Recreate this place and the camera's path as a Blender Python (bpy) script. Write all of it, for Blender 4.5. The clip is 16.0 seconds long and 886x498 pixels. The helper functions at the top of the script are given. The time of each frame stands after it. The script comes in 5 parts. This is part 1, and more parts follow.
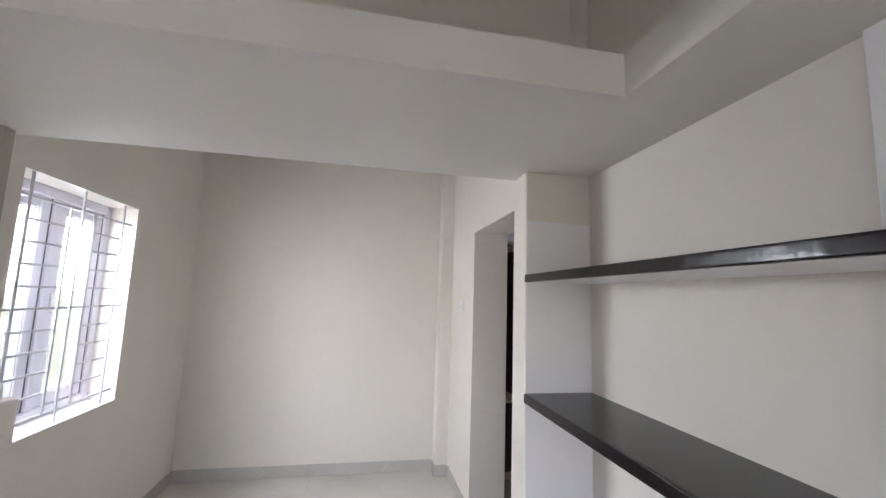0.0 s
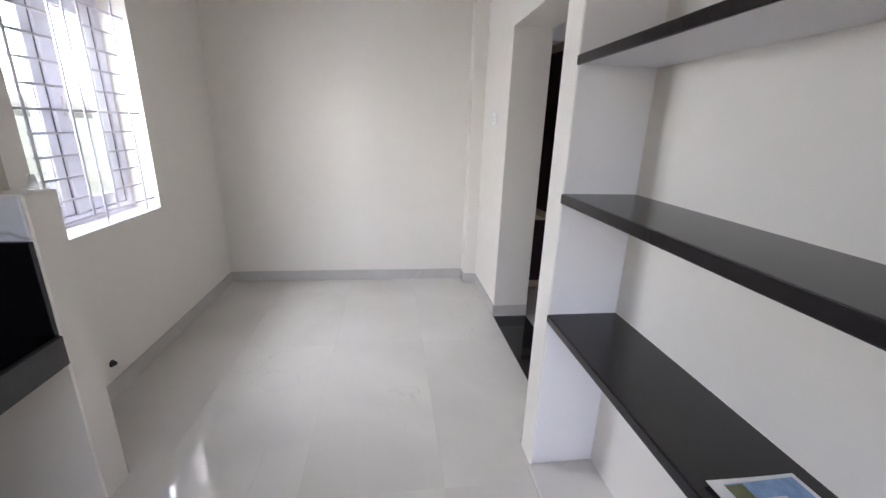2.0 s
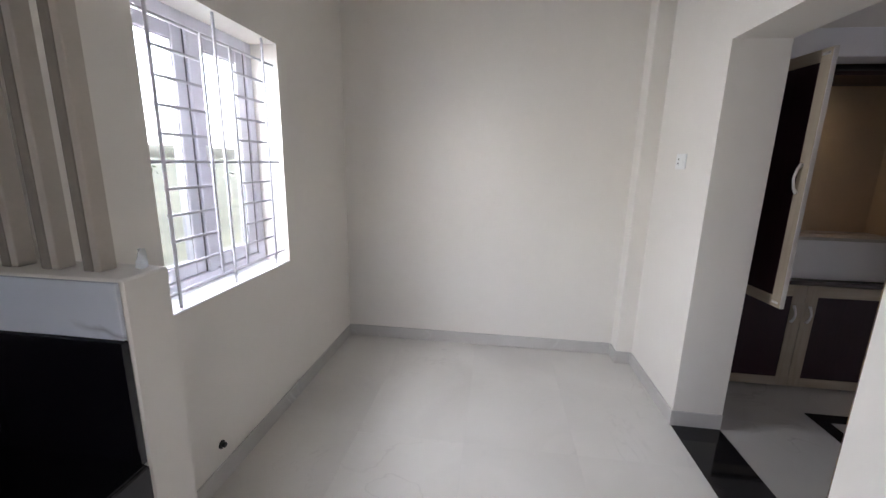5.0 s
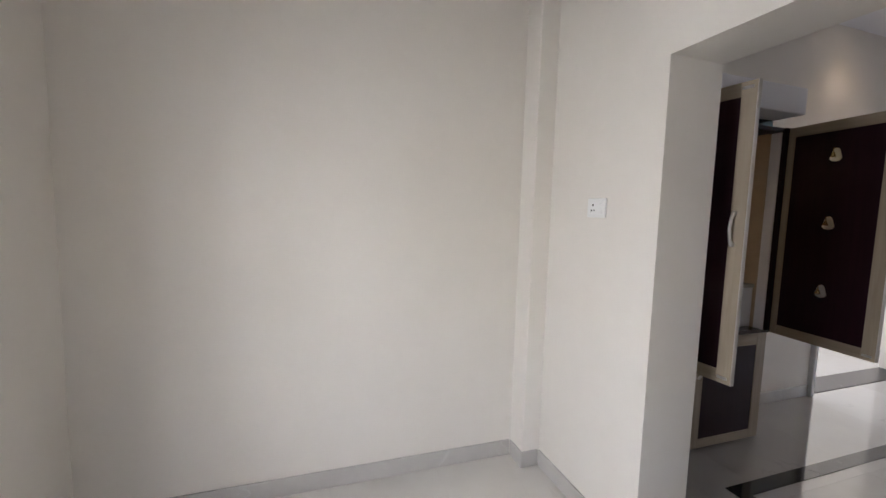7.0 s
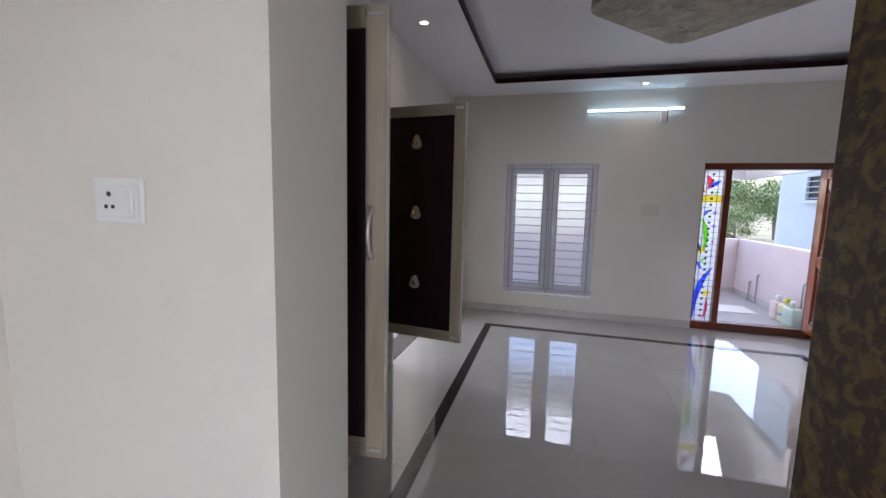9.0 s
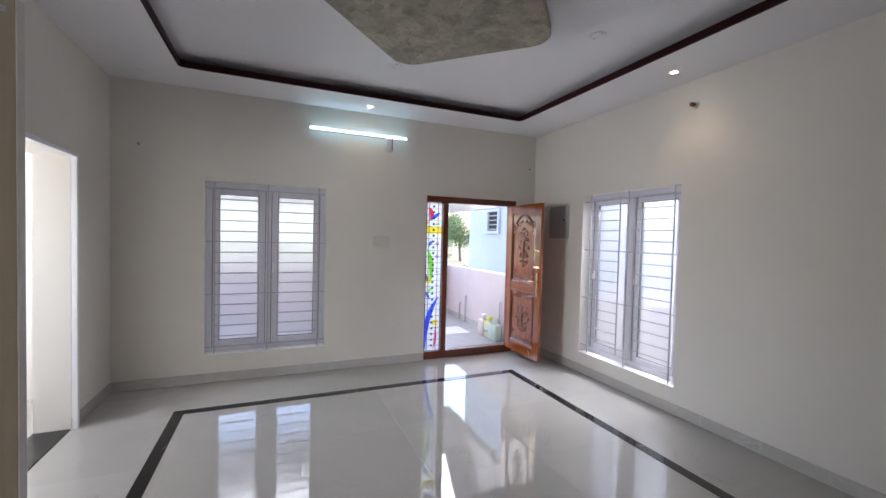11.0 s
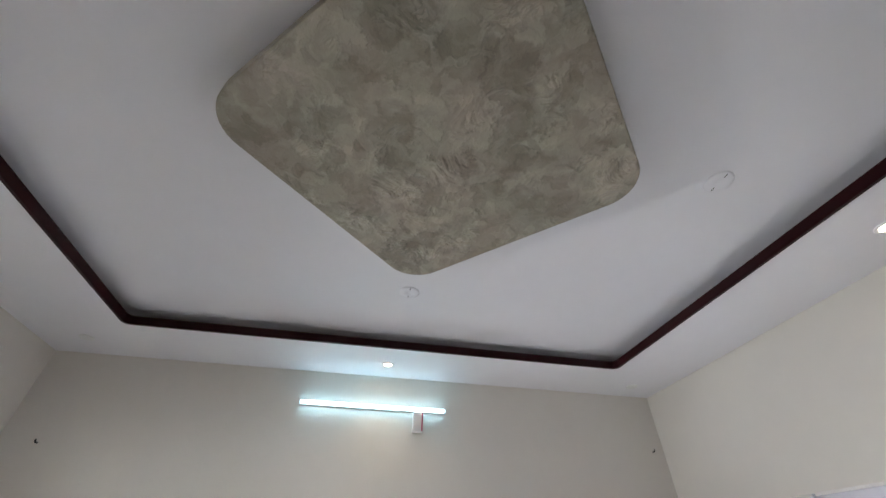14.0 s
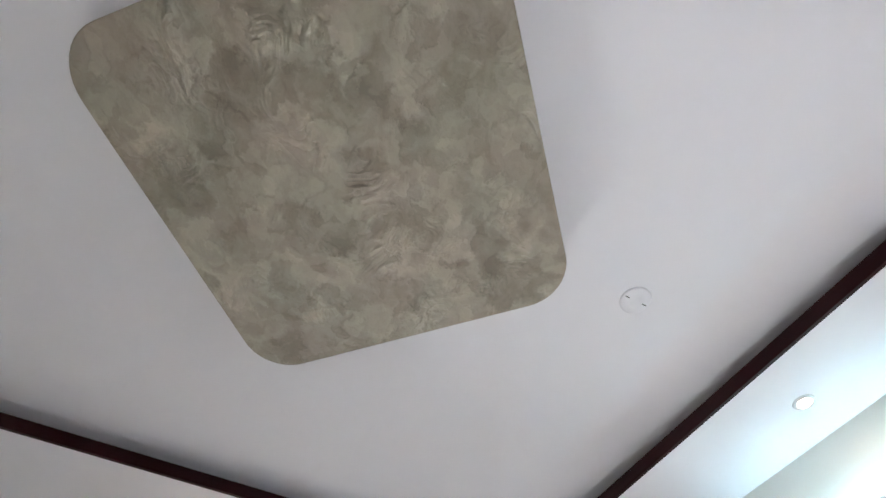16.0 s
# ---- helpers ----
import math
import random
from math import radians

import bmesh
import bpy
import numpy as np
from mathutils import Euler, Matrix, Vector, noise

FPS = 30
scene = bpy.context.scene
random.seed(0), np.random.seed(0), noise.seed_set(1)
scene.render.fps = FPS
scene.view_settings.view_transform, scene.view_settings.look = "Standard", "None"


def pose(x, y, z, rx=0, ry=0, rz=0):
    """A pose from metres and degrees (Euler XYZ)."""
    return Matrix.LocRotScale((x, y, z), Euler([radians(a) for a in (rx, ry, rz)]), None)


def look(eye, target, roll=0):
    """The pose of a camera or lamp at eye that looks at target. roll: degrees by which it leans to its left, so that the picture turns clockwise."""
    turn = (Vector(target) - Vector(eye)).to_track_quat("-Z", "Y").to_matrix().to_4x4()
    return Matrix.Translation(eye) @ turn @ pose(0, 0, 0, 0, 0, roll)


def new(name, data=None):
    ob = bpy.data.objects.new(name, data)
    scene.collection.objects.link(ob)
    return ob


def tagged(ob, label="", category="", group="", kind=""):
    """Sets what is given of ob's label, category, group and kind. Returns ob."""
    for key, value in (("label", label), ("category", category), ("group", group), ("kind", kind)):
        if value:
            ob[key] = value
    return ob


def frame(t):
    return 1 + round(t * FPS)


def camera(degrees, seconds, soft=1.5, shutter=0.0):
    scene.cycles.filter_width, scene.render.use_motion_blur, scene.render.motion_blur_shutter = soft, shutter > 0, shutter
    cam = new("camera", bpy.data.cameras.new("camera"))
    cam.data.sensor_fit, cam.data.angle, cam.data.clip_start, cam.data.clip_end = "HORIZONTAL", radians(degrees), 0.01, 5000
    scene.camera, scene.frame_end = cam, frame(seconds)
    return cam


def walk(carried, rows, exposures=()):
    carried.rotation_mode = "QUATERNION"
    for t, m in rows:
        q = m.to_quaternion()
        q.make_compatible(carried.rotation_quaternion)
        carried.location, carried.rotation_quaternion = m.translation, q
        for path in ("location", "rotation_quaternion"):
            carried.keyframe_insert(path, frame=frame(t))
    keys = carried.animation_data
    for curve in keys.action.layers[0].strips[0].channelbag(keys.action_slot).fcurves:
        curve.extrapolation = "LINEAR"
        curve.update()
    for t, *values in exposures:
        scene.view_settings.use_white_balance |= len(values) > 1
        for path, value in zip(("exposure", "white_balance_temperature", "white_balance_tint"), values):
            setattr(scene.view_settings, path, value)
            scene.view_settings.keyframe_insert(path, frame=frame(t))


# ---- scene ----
cam = camera(96.1, 16.0)
PATH = [
    (0, (1.47, -1.486, 1.587), (1.851, 0.462, 1.83), 1.9),
    (0.5, (1.45, -1.464, 1.554), (1.911, 0.48, 1.659), 1.9),
    (1, (1.454, -1.427, 1.54), (1.892, 0.521, 1.427), 2.0),
    (1.5, (1.474, -1.392, 1.489), (1.839, 0.541, 1.128), 1.9),
    (2, (1.484, -1.36, 1.45), (1.744, 0.535, 0.865), 1.8),
    (2.5, (1.468, -1.372, 1.446), (1.579, 0.498, 0.745), 1.6),
    (3, (1.423, -1.398, 1.458), (1.365, 0.47, 0.747), 1.6),
    (3.2, (1.41, -1.415, 1.461), (1.29, 0.458, 0.77), 1.7),
    (5.3, (1.171, -0.584, 1.495), (0.919, 1.364, 1.122), 1.3),
    (5.5, (1.15, -0.459, 1.495), (0.935, 1.502, 1.164), 1.3),
    (6, (1.137, -0.159, 1.513), (1.069, 1.829, 1.297), 1.3),
    (6.5, (1.047, 0.091, 1.508), (1.292, 2.066, 1.32), 1.3),
    (7, (1.01, 0.27, 1.486), (1.643, 2.158, 1.302), 1.5),
    (7.5, (1.122, 0.51, 1.5), (2.168, 2.202, 1.29), 1.2),
    (8, (1.253, 0.742, 1.504), (2.678, 2.127, 1.28), 1.3),
    (8.5, (1.377, 0.923, 1.52), (3.109, 1.895, 1.285), 1.5),
    (9, (1.688, 1.004, 1.536), (3.609, 1.513, 1.307), 1.4),
    (9.5, (1.977, 1.068, 1.55), (3.964, 1.103, 1.331), 1.6),
    (10, (2.196, 1.106, 1.581), (4.146, 0.713, 1.373), 1.7),
    (10.2, (2.27, 1.089, 1.577), (4.186, 0.55, 1.373), 1.8),
    (12.3, (3.279, 0.617, 1.618), (5.059, -0.291, 1.681), 1.4),
    (12.5, (3.359, 0.564, 1.631), (5.158, -0.295, 1.792), 1.3),
    (13, (3.565, 0.466, 1.674), (5.367, -0.249, 2.166), 1.1),
    (13.5, (3.814, 0.358, 1.706), (5.522, -0.177, 2.599), 0.7),
    (14, (4.103, 0.167, 1.764), (5.623, -0.15, 3.025), 0.2),
    (14.5, (4.407, 0.049, 1.810), (5.691, -0.030, 3.341), -0.7),
    (15, (4.699, -0.053, 1.809), (5.738, 0.096, 3.511), -2.8),
    (15.5, (4.953, -0.252, 1.824), (5.722, 0.214, 3.610), -3.0),
    (16, (5.143, -0.506, 1.793), (5.546, 0.284, 3.585), 0.4),
]
EXPOSURES = [(0, 3.38, 6450, 14), (1.5, 3.45, 6350, 14), (2, 3.42, 6300, 15), (3, 3.5, 6350, 15), (5.5, 3.14, 6350, 15), (6.5, 3.1, 6900, 15), (7, 3.25, 6600, 15), (7.5, 3.32, 6300, 15), (8, 3.15, 6250, 15),
             (9, 3.06, 6250, 17), (9.5, 3.42, 6600, 17), (10.2, 3.53, 6550, 14), (12.3, 3.0, 6400, 11), (13, 3.2, 6450, 9), (14, 3.82, 6500, 9), (15, 4.28, 6500, 8), (16, 4.42, 6500, 9)]
walk(cam, [(t, look(eye, target, roll)) for t, eye, target, roll in PATH], EXPOSURES)

# ---- world, sun, exposure ----
world = bpy.data.worlds.new("sky")
scene.world = world
world.use_nodes = True
wn = world.node_tree
sky = wn.nodes.new("ShaderNodeTexSky")
sky.sky_type, sky.sun_disc = "NISHITA", False
sky.sun_elevation, sky.sun_rotation = radians(60), radians(180)
sky.air_density, sky.dust_density, sky.ozone_density = 1.0, 4.0, 1.0
wn.links.new(sky.outputs[0], wn.nodes["Background"].inputs[0])
wn.nodes["Background"].inputs[1].default_value = 0.135
sun = new("sun", bpy.data.lights.new("sun", "SUN"))
sun.data.energy, sun.data.angle, sun.data.color = 0.5, radians(12), (1.0, 0.95, 0.88)
sun.matrix_world = look((0, -16, 30), (2.0, 0, 0))


def area(name, m, w, h, watts, color):
    lamp = new(name, bpy.data.lights.new(name, "AREA"))
    lamp.data.shape, lamp.data.size, lamp.data.size_y = "RECTANGLE", w, h
    lamp.data.energy, lamp.data.color = watts, color
    lamp.matrix_world = m
    return lamp


# area lamps standing in for daylight at the windows and the porch
area("daylight_kitchen", look((0.9, -3.18, 1.6), (0.7, 0, 3.0)), 1.6, 1.2, 0.36, (0.94, 0.96, 1.0))
area("daylight_nook", look((-0.70, 0.88, 1.95), (2.0, 1.65, 2.15)), 1.9, 0.8, 26, (0.93, 0.96, 1.0))
area("daylight_east", look((9.0, 0.2, 2.72), (6.6, 0.2, 0.6)), 4.4, 0.8, 9, (0.93, 0.95, 1.0))
area("daylight_south", look((5.78, -3.8, 2.95), (5.78, -0.4, 1.2)), 2.0, 0.8, 25, (0.93, 0.95, 1.0))
# unseen fill added to brighten the living room's walls and ceiling
area("fill_lobby", look((5.9, 4.36, 1.45), (5.6, 0, 2.5)), 1.5, 0.95, 7.0, (0.94, 0.96, 1.0))


# ---- materials ----
def material(name, color, rough=0.5, metal=0.0, var=0.06, scale=6.0, bump=0.0, bump_scale=60.0, spec=0.5, coat=0.0):
    """Principled surface with colour variation at two scales and fine relief."""
    m = bpy.data.materials.new(name)
    m.use_nodes = True
    t = m.node_tree
    b = t.nodes["Principled BSDF"]
    b.inputs["Roughness"].default_value, b.inputs["Metallic"].default_value = rough, metal
    b.inputs["Specular IOR Level"].default_value = spec
    b.inputs["Coat Weight"].default_value, b.inputs["Coat Roughness"].default_value = coat, 0.06
    co = t.nodes.new("ShaderNodeTexCoord")
    n1 = t.nodes.new("ShaderNodeTexNoise")
    n1.inputs["Scale"].default_value, n1.inputs["Detail"].default_value = scale, 6
    n2 = t.nodes.new("ShaderNodeTexNoise")
    n2.inputs["Scale"].default_value, n2.inputs["Detail"].default_value = scale * 9, 4
    add = t.nodes.new("ShaderNodeMath")
    add.operation = "MULTIPLY_ADD"
    add.inputs[1].default_value = 0.35
    ramp = t.nodes.new("ShaderNodeValToRGB")
    c = np.array(color)
    ramp.color_ramp.elements[0].position, ramp.color_ramp.elements[1].position = 0.45, 0.95
    ramp.color_ramp.elements[0].color = (*(c * (1 - var)), 1)
    ramp.color_ramp.elements[1].color = (*np.clip(c * (1 + var), 0, 1), 1)
    t.links.new(co.outputs["Object"], n1.inputs["Vector"])
    t.links.new(co.outputs["Object"], n2.inputs["Vector"])
    t.links.new(n2.outputs[0], add.inputs[0])
    t.links.new(n1.outputs[0], add.inputs[2])
    t.links.new(add.outputs[0], ramp.inputs[0])
    t.links.new(ramp.outputs[0], b.inputs["Base Color"])
    if bump:
        n3 = t.nodes.new("ShaderNodeTexNoise")
        n3.inputs["Scale"].default_value, n3.inputs["Detail"].default_value = bump_scale, 3
        bp = t.nodes.new("ShaderNodeBump")
        bp.inputs["Strength"].default_value, bp.inputs["Distance"].default_value = bump, 0.01
        t.links.new(co.outputs["Object"], n3.inputs["Vector"])
        t.links.new(n3.outputs[0], bp.inputs["Height"])
        t.links.new(bp.outputs[0], b.inputs["Normal"])
    return m


def veined(name, base, cloud, vein, rough, scale=1.6, vein_width=0.02, coat=0.0, spec=0.5, random_shift=True, wave=0.0):
    """Polished stone or vitrified tile: soft clouds with thin veins, shifted from piece to piece."""
    m = bpy.data.materials.new(name)
    m.use_nodes = True
    t = m.node_tree
    b = t.nodes["Principled BSDF"]
    b.inputs["Roughness"].default_value, b.inputs["Coat Weight"].default_value = rough, coat
    b.inputs["Specular IOR Level"].default_value = spec
    co = t.nodes.new("ShaderNodeTexCoord")
    vec = co.outputs["Object"]
    if random_shift:
        info = t.nodes.new("ShaderNodeObjectInfo")
        mul = t.nodes.new("ShaderNodeMath")
        mul.operation, mul.inputs[1].default_value = "MULTIPLY", 37.0
        shift = t.nodes.new("ShaderNodeVectorMath")
        t.links.new(info.outputs["Random"], mul.inputs[0])
        t.links.new(vec, shift.inputs[0])
        t.links.new(mul.outputs[0], shift.inputs[1])
        vec = shift.outputs[0]
    n1 = t.nodes.new("ShaderNodeTexNoise")
    n1.inputs["Scale"].default_value, n1.inputs["Detail"].default_value, n1.inputs["Distortion"].default_value = scale, 7, 0.8
    r1 = t.nodes.new("ShaderNodeValToRGB")
    r1.color_ramp.elements[0].position, r1.color_ramp.elements[1].position = 0.35, 0.68
    r1.color_ramp.elements[0].color, r1.color_ramp.elements[1].color = (*cloud, 1), (*base, 1)
    n2 = t.nodes.new("ShaderNodeTexNoise")
    n2.inputs["Scale"].default_value, n2.inputs["Detail"].default_value, n2.inputs["Distortion"].default_value = scale * 0.8, 5, 1.5
    sub = t.nodes.new("ShaderNodeMath")
    sub.operation, sub.inputs[1].default_value = "SUBTRACT", 0.5
    ab = t.nodes.new("ShaderNodeMath")
    ab.operation = "ABSOLUTE"
    r2 = t.nodes.new("ShaderNodeValToRGB")
    r2.color_ramp.elements[0].position, r2.color_ramp.elements[1].position = 0.0, vein_width
    r2.color_ramp.elements[0].color, r2.color_ramp.elements[1].color = (1, 1, 1, 1), (0, 0, 0, 1)
    n3 = t.nodes.new("ShaderNodeTexNoise")
    n3.inputs["Scale"].default_value = scale * 1.3
    gate = t.nodes.new("ShaderNodeMapRange")
    gate.inputs["From Min"].default_value, gate.inputs["From Max"].default_value = 0.5, 0.62
    fac = t.nodes.new("ShaderNodeMath")
    fac.operation = "MULTIPLY"
    mix = t.nodes.new("ShaderNodeMixRGB")
    mix.inputs[2].default_value = (*vein, 1)
    for n in (n1, n2, n3):
        t.links.new(vec, n.inputs["Vector"])
    t.links.new(n1.outputs[0], r1.inputs[0])
    t.links.new(n2.outputs[0], sub.inputs[0])
    t.links.new(sub.outputs[0], ab.inputs[0])
    t.links.new(ab.outputs[0], r2.inputs[0])
    t.links.new(n3.outputs[0], gate.inputs["Value"])
    t.links.new(r2.outputs[0], fac.inputs[0])
    t.links.new(gate.outputs[0], fac.inputs[1])
    t.links.new(fac.outputs[0], mix.inputs[0])
    t.links.new(r1.outputs[0], mix.inputs[1])
    t.links.new(mix.outputs[0], b.inputs["Base Color"])
    if wave:
        n4 = t.nodes.new("ShaderNodeTexNoise")
        n4.inputs["Scale"].default_value, n4.inputs["Detail"].default_value = 7.0, 2
        bp = t.nodes.new("ShaderNodeBump")
        bp.inputs["Strength"].default_value, bp.inputs["Distance"].default_value = wave, 0.004
        t.links.new(vec, n4.inputs["Vector"])
        t.links.new(n4.outputs[0], bp.inputs["Height"])
        t.links.new(bp.outputs[0], b.inputs["Normal"])
    return m


def wood(name, dark, light, rough, axis="z", scale=3.0, coat=0.0):
    """Straight-grained timber or laminate, grain along the given axis."""
    m = bpy.data.materials.new(name)
    m.use_nodes = True
    t = m.node_tree
    b = t.nodes["Principled BSDF"]
    b.inputs["Roughness"].default_value, b.inputs["Coat Weight"].default_value, b.inputs["Coat Roughness"].default_value = rough, coat, 0.05
    co, mp = t.nodes.new("ShaderNodeTexCoord"), t.nodes.new("ShaderNodeMapping")
    mp.inputs["Scale"].default_value = {"z": (14, 14, 1), "x": (1, 14, 14), "y": (14, 1, 14)}[axis]
    n = t.nodes.new("ShaderNodeTexNoise")
    n.inputs["Scale"].default_value, n.inputs["Detail"].default_value, n.inputs["Distortion"].default_value = scale, 8, 0.6
    r = t.nodes.new("ShaderNodeValToRGB")
    r.color_ramp.elements[0].position, r.color_ramp.elements[1].position = 0.3, 0.7
    r.color_ramp.elements[0].color, r.color_ramp.elements[1].color = (*dark, 1), (*light, 1)
    bp = t.nodes.new("ShaderNodeBump")
    bp.inputs["Strength"].default_value, bp.inputs["Distance"].default_value = 0.08, 0.004
    t.links.new(co.outputs["Object"], mp.inputs[0])
    t.links.new(mp.outputs[0], n.inputs["Vector"])
    t.links.new(n.outputs[0], r.inputs[0])
    t.links.new(r.outputs[0], b.inputs["Base Color"])
    t.links.new(n.outputs[0], bp.inputs["Height"])
    t.links.new(bp.outputs[0], b.inputs["Normal"])
    return m


def glass(name, color, rough, pattern=0.0, clear=0.0):
    """Window glass; pattern gives pressed relief; clear mixes in plain transparency."""
    m = bpy.data.materials.new(name)
    m.use_nodes = True
    t = m.node_tree
    b = t.nodes["Principled BSDF"]
    b.inputs["Base Color"].default_value = (*color, 1)
    b.inputs["Roughness"].default_value, b.inputs["Transmission Weight"].default_value = rough, 1.0
    b.inputs["IOR"].default_value = 1.45
    if pattern:
        co, mp = t.nodes.new("ShaderNodeTexCoord"), t.nodes.new("ShaderNodeMapping")
        mp.inputs["Scale"].default_value = (58, 58, 40)
        v = t.nodes.new("ShaderNodeTexVoronoi")
        v.inputs["Scale"].default_value, v.inputs["Randomness"].default_value = 1.0, 0.25
        bp = t.nodes.new("ShaderNodeBump")
        bp.inputs["Strength"].default_value, bp.inputs["Distance"].default_value = pattern, 0.006
        t.links.new(co.outputs["Object"], mp.inputs[0])
        t.links.new(mp.outputs[0], v.inputs["Vector"])
        t.links.new(v.outputs["Distance"], bp.inputs["Height"])
        t.links.new(bp.outputs[0], b.inputs["Normal"])
    if clear:
        mx, tr = t.nodes.new("ShaderNodeMixShader"), t.nodes.new("ShaderNodeBsdfTransparent")
        tr.inputs[0].default_value = (*color, 1)
        mx.inputs[0].default_value = clear
        out = t.nodes["Material Output"]
        t.links.new(b.outputs[0], mx.inputs[1])
        t.links.new(tr.outputs[0], mx.inputs[2])
        t.links.new(mx.outputs[0], out.inputs[0])
    return m


def stained(name, color):
    """Coloured leaded glass that glows with the daylight behind it."""
    m = bpy.data.materials.new(name)
    m.use_nodes = True
    t = m.node_tree
    b, out = t.nodes["Principled BSDF"], t.nodes["Material Output"]
    b.inputs["Base Color"].default_value = (*color, 1)
    b.inputs["Roughness"].default_value = 0.12
    tl, tr = t.nodes.new("ShaderNodeBsdfTranslucent"), t.nodes.new("ShaderNodeBsdfTransparent")
    tl.inputs[0].default_value = tr.inputs[0].default_value = (*color, 1)
    m1, m2 = t.nodes.new("ShaderNodeMixShader"), t.nodes.new("ShaderNodeMixShader")
    m1.inputs[0].default_value, m2.inputs[0].default_value = 0.35, 0.9
    t.links.new(tl.outputs[0], m1.inputs[1])
    t.links.new(tr.outputs[0], m1.inputs[2])
    t.links.new(b.outputs[0], m2.inputs[1])
    t.links.new(m1.outputs[0], m2.inputs[2])
    t.links.new(m2.outputs[0], out.inputs[0])
    return m


def lit(name, color, strength):
    m = bpy.data.materials.new(name)
    m.use_nodes = True
    b = m.node_tree.nodes["Principled BSDF"]
    b.inputs["Base Color"].default_value = (*color, 1)
    b.inputs["Emission Color"].default_value, b.inputs["Emission Strength"].default_value = (*color, 1), strength
    return m


def stencil(name):
    """Textured wall finish: umber ground with raised, ragged ochre leaf shards in loose drifts."""
    m = bpy.data.materials.new(name)
    m.use_nodes = True
    t = m.node_tree
    b = t.nodes["Principled BSDF"]
    b.inputs["Specular IOR Level"].default_value = 0.3
    co = t.nodes.new("ShaderNodeTexCoord")
    wob = t.nodes.new("ShaderNodeTexNoise")
    wob.inputs["Scale"].default_value, wob.inputs["Detail"].default_value = 9.0, 4
    warp = t.nodes.new("ShaderNodeMixRGB")
    warp.blend_type, warp.inputs[0].default_value = "ADD", 0.13
    shard = t.nodes.new("ShaderNodeTexVoronoi")
    shard.inputs["Scale"].default_value = 38.0
    tone = t.nodes.new("ShaderNodeRGBToBW")
    drift = t.nodes.new("ShaderNodeTexNoise")
    drift.inputs["Scale"].default_value, drift.inputs["Detail"].default_value, drift.inputs["Distortion"].default_value = 17.0, 8, 1.6
    both = t.nodes.new("ShaderNodeMath")
    both.operation, both.inputs[1].default_value = "MULTIPLY_ADD", 0.22
    r1 = t.nodes.new("ShaderNodeValToRGB")
    e = r1.color_ramp.elements
    e[0].position, e[1].position = 0.52, 0.78
    e[0].color, e[1].color = (0.066, 0.042, 0.031, 1), (0.18, 0.118, 0.042, 1)
    for pos, col in ((0.600, (0.082, 0.052, 0.037, 1)), (0.625, (0.128, 0.086, 0.037, 1))):
        n = e.new(pos)
        n.color = col
    n2 = t.nodes.new("ShaderNodeTexNoise")
    n2.inputs["Scale"].default_value, n2.inputs["Detail"].default_value = 45.0, 5
    mx = t.nodes.new("ShaderNodeMixRGB")
    mx.blend_type, mx.inputs[0].default_value = "OVERLAY", 0.5
    rr = t.nodes.new("ShaderNodeMapRange")
    rr.inputs["To Min"].default_value, rr.inputs["To Max"].default_value = 0.6, 0.4
    bp = t.nodes.new("ShaderNodeBump")
    bp.inputs["Strength"].default_value, bp.inputs["Distance"].default_value = 0.5, 0.006
    for n in (wob, drift, n2):
        t.links.new(co.outputs["Object"], n.inputs["Vector"])
    t.links.new(co.outputs["Object"], warp.inputs[1])
    t.links.new(wob.outputs[1], warp.inputs[2])
    t.links.new(warp.outputs[0], shard.inputs["Vector"])
    t.links.new(shard.outputs["Color"], tone.inputs[0])
    t.links.new(tone.outputs[0], both.inputs[0])
    t.links.new(drift.outputs[0], both.inputs[2])
    t.links.new(both.outputs[0], r1.inputs[0])
    t.links.new(r1.outputs[0], mx.inputs[1])
    t.links.new(n2.outputs[0], mx.inputs[2])
    t.links.new(mx.outputs[0], b.inputs["Base Color"])
    t.links.new(both.outputs[0], rr.inputs["Value"])
    t.links.new(rr.outputs[0], b.inputs["Roughness"])
    t.links.new(r1.outputs[0], bp.inputs["Height"])
    t.links.new(bp.outputs[0], b.inputs["Normal"])
    return m


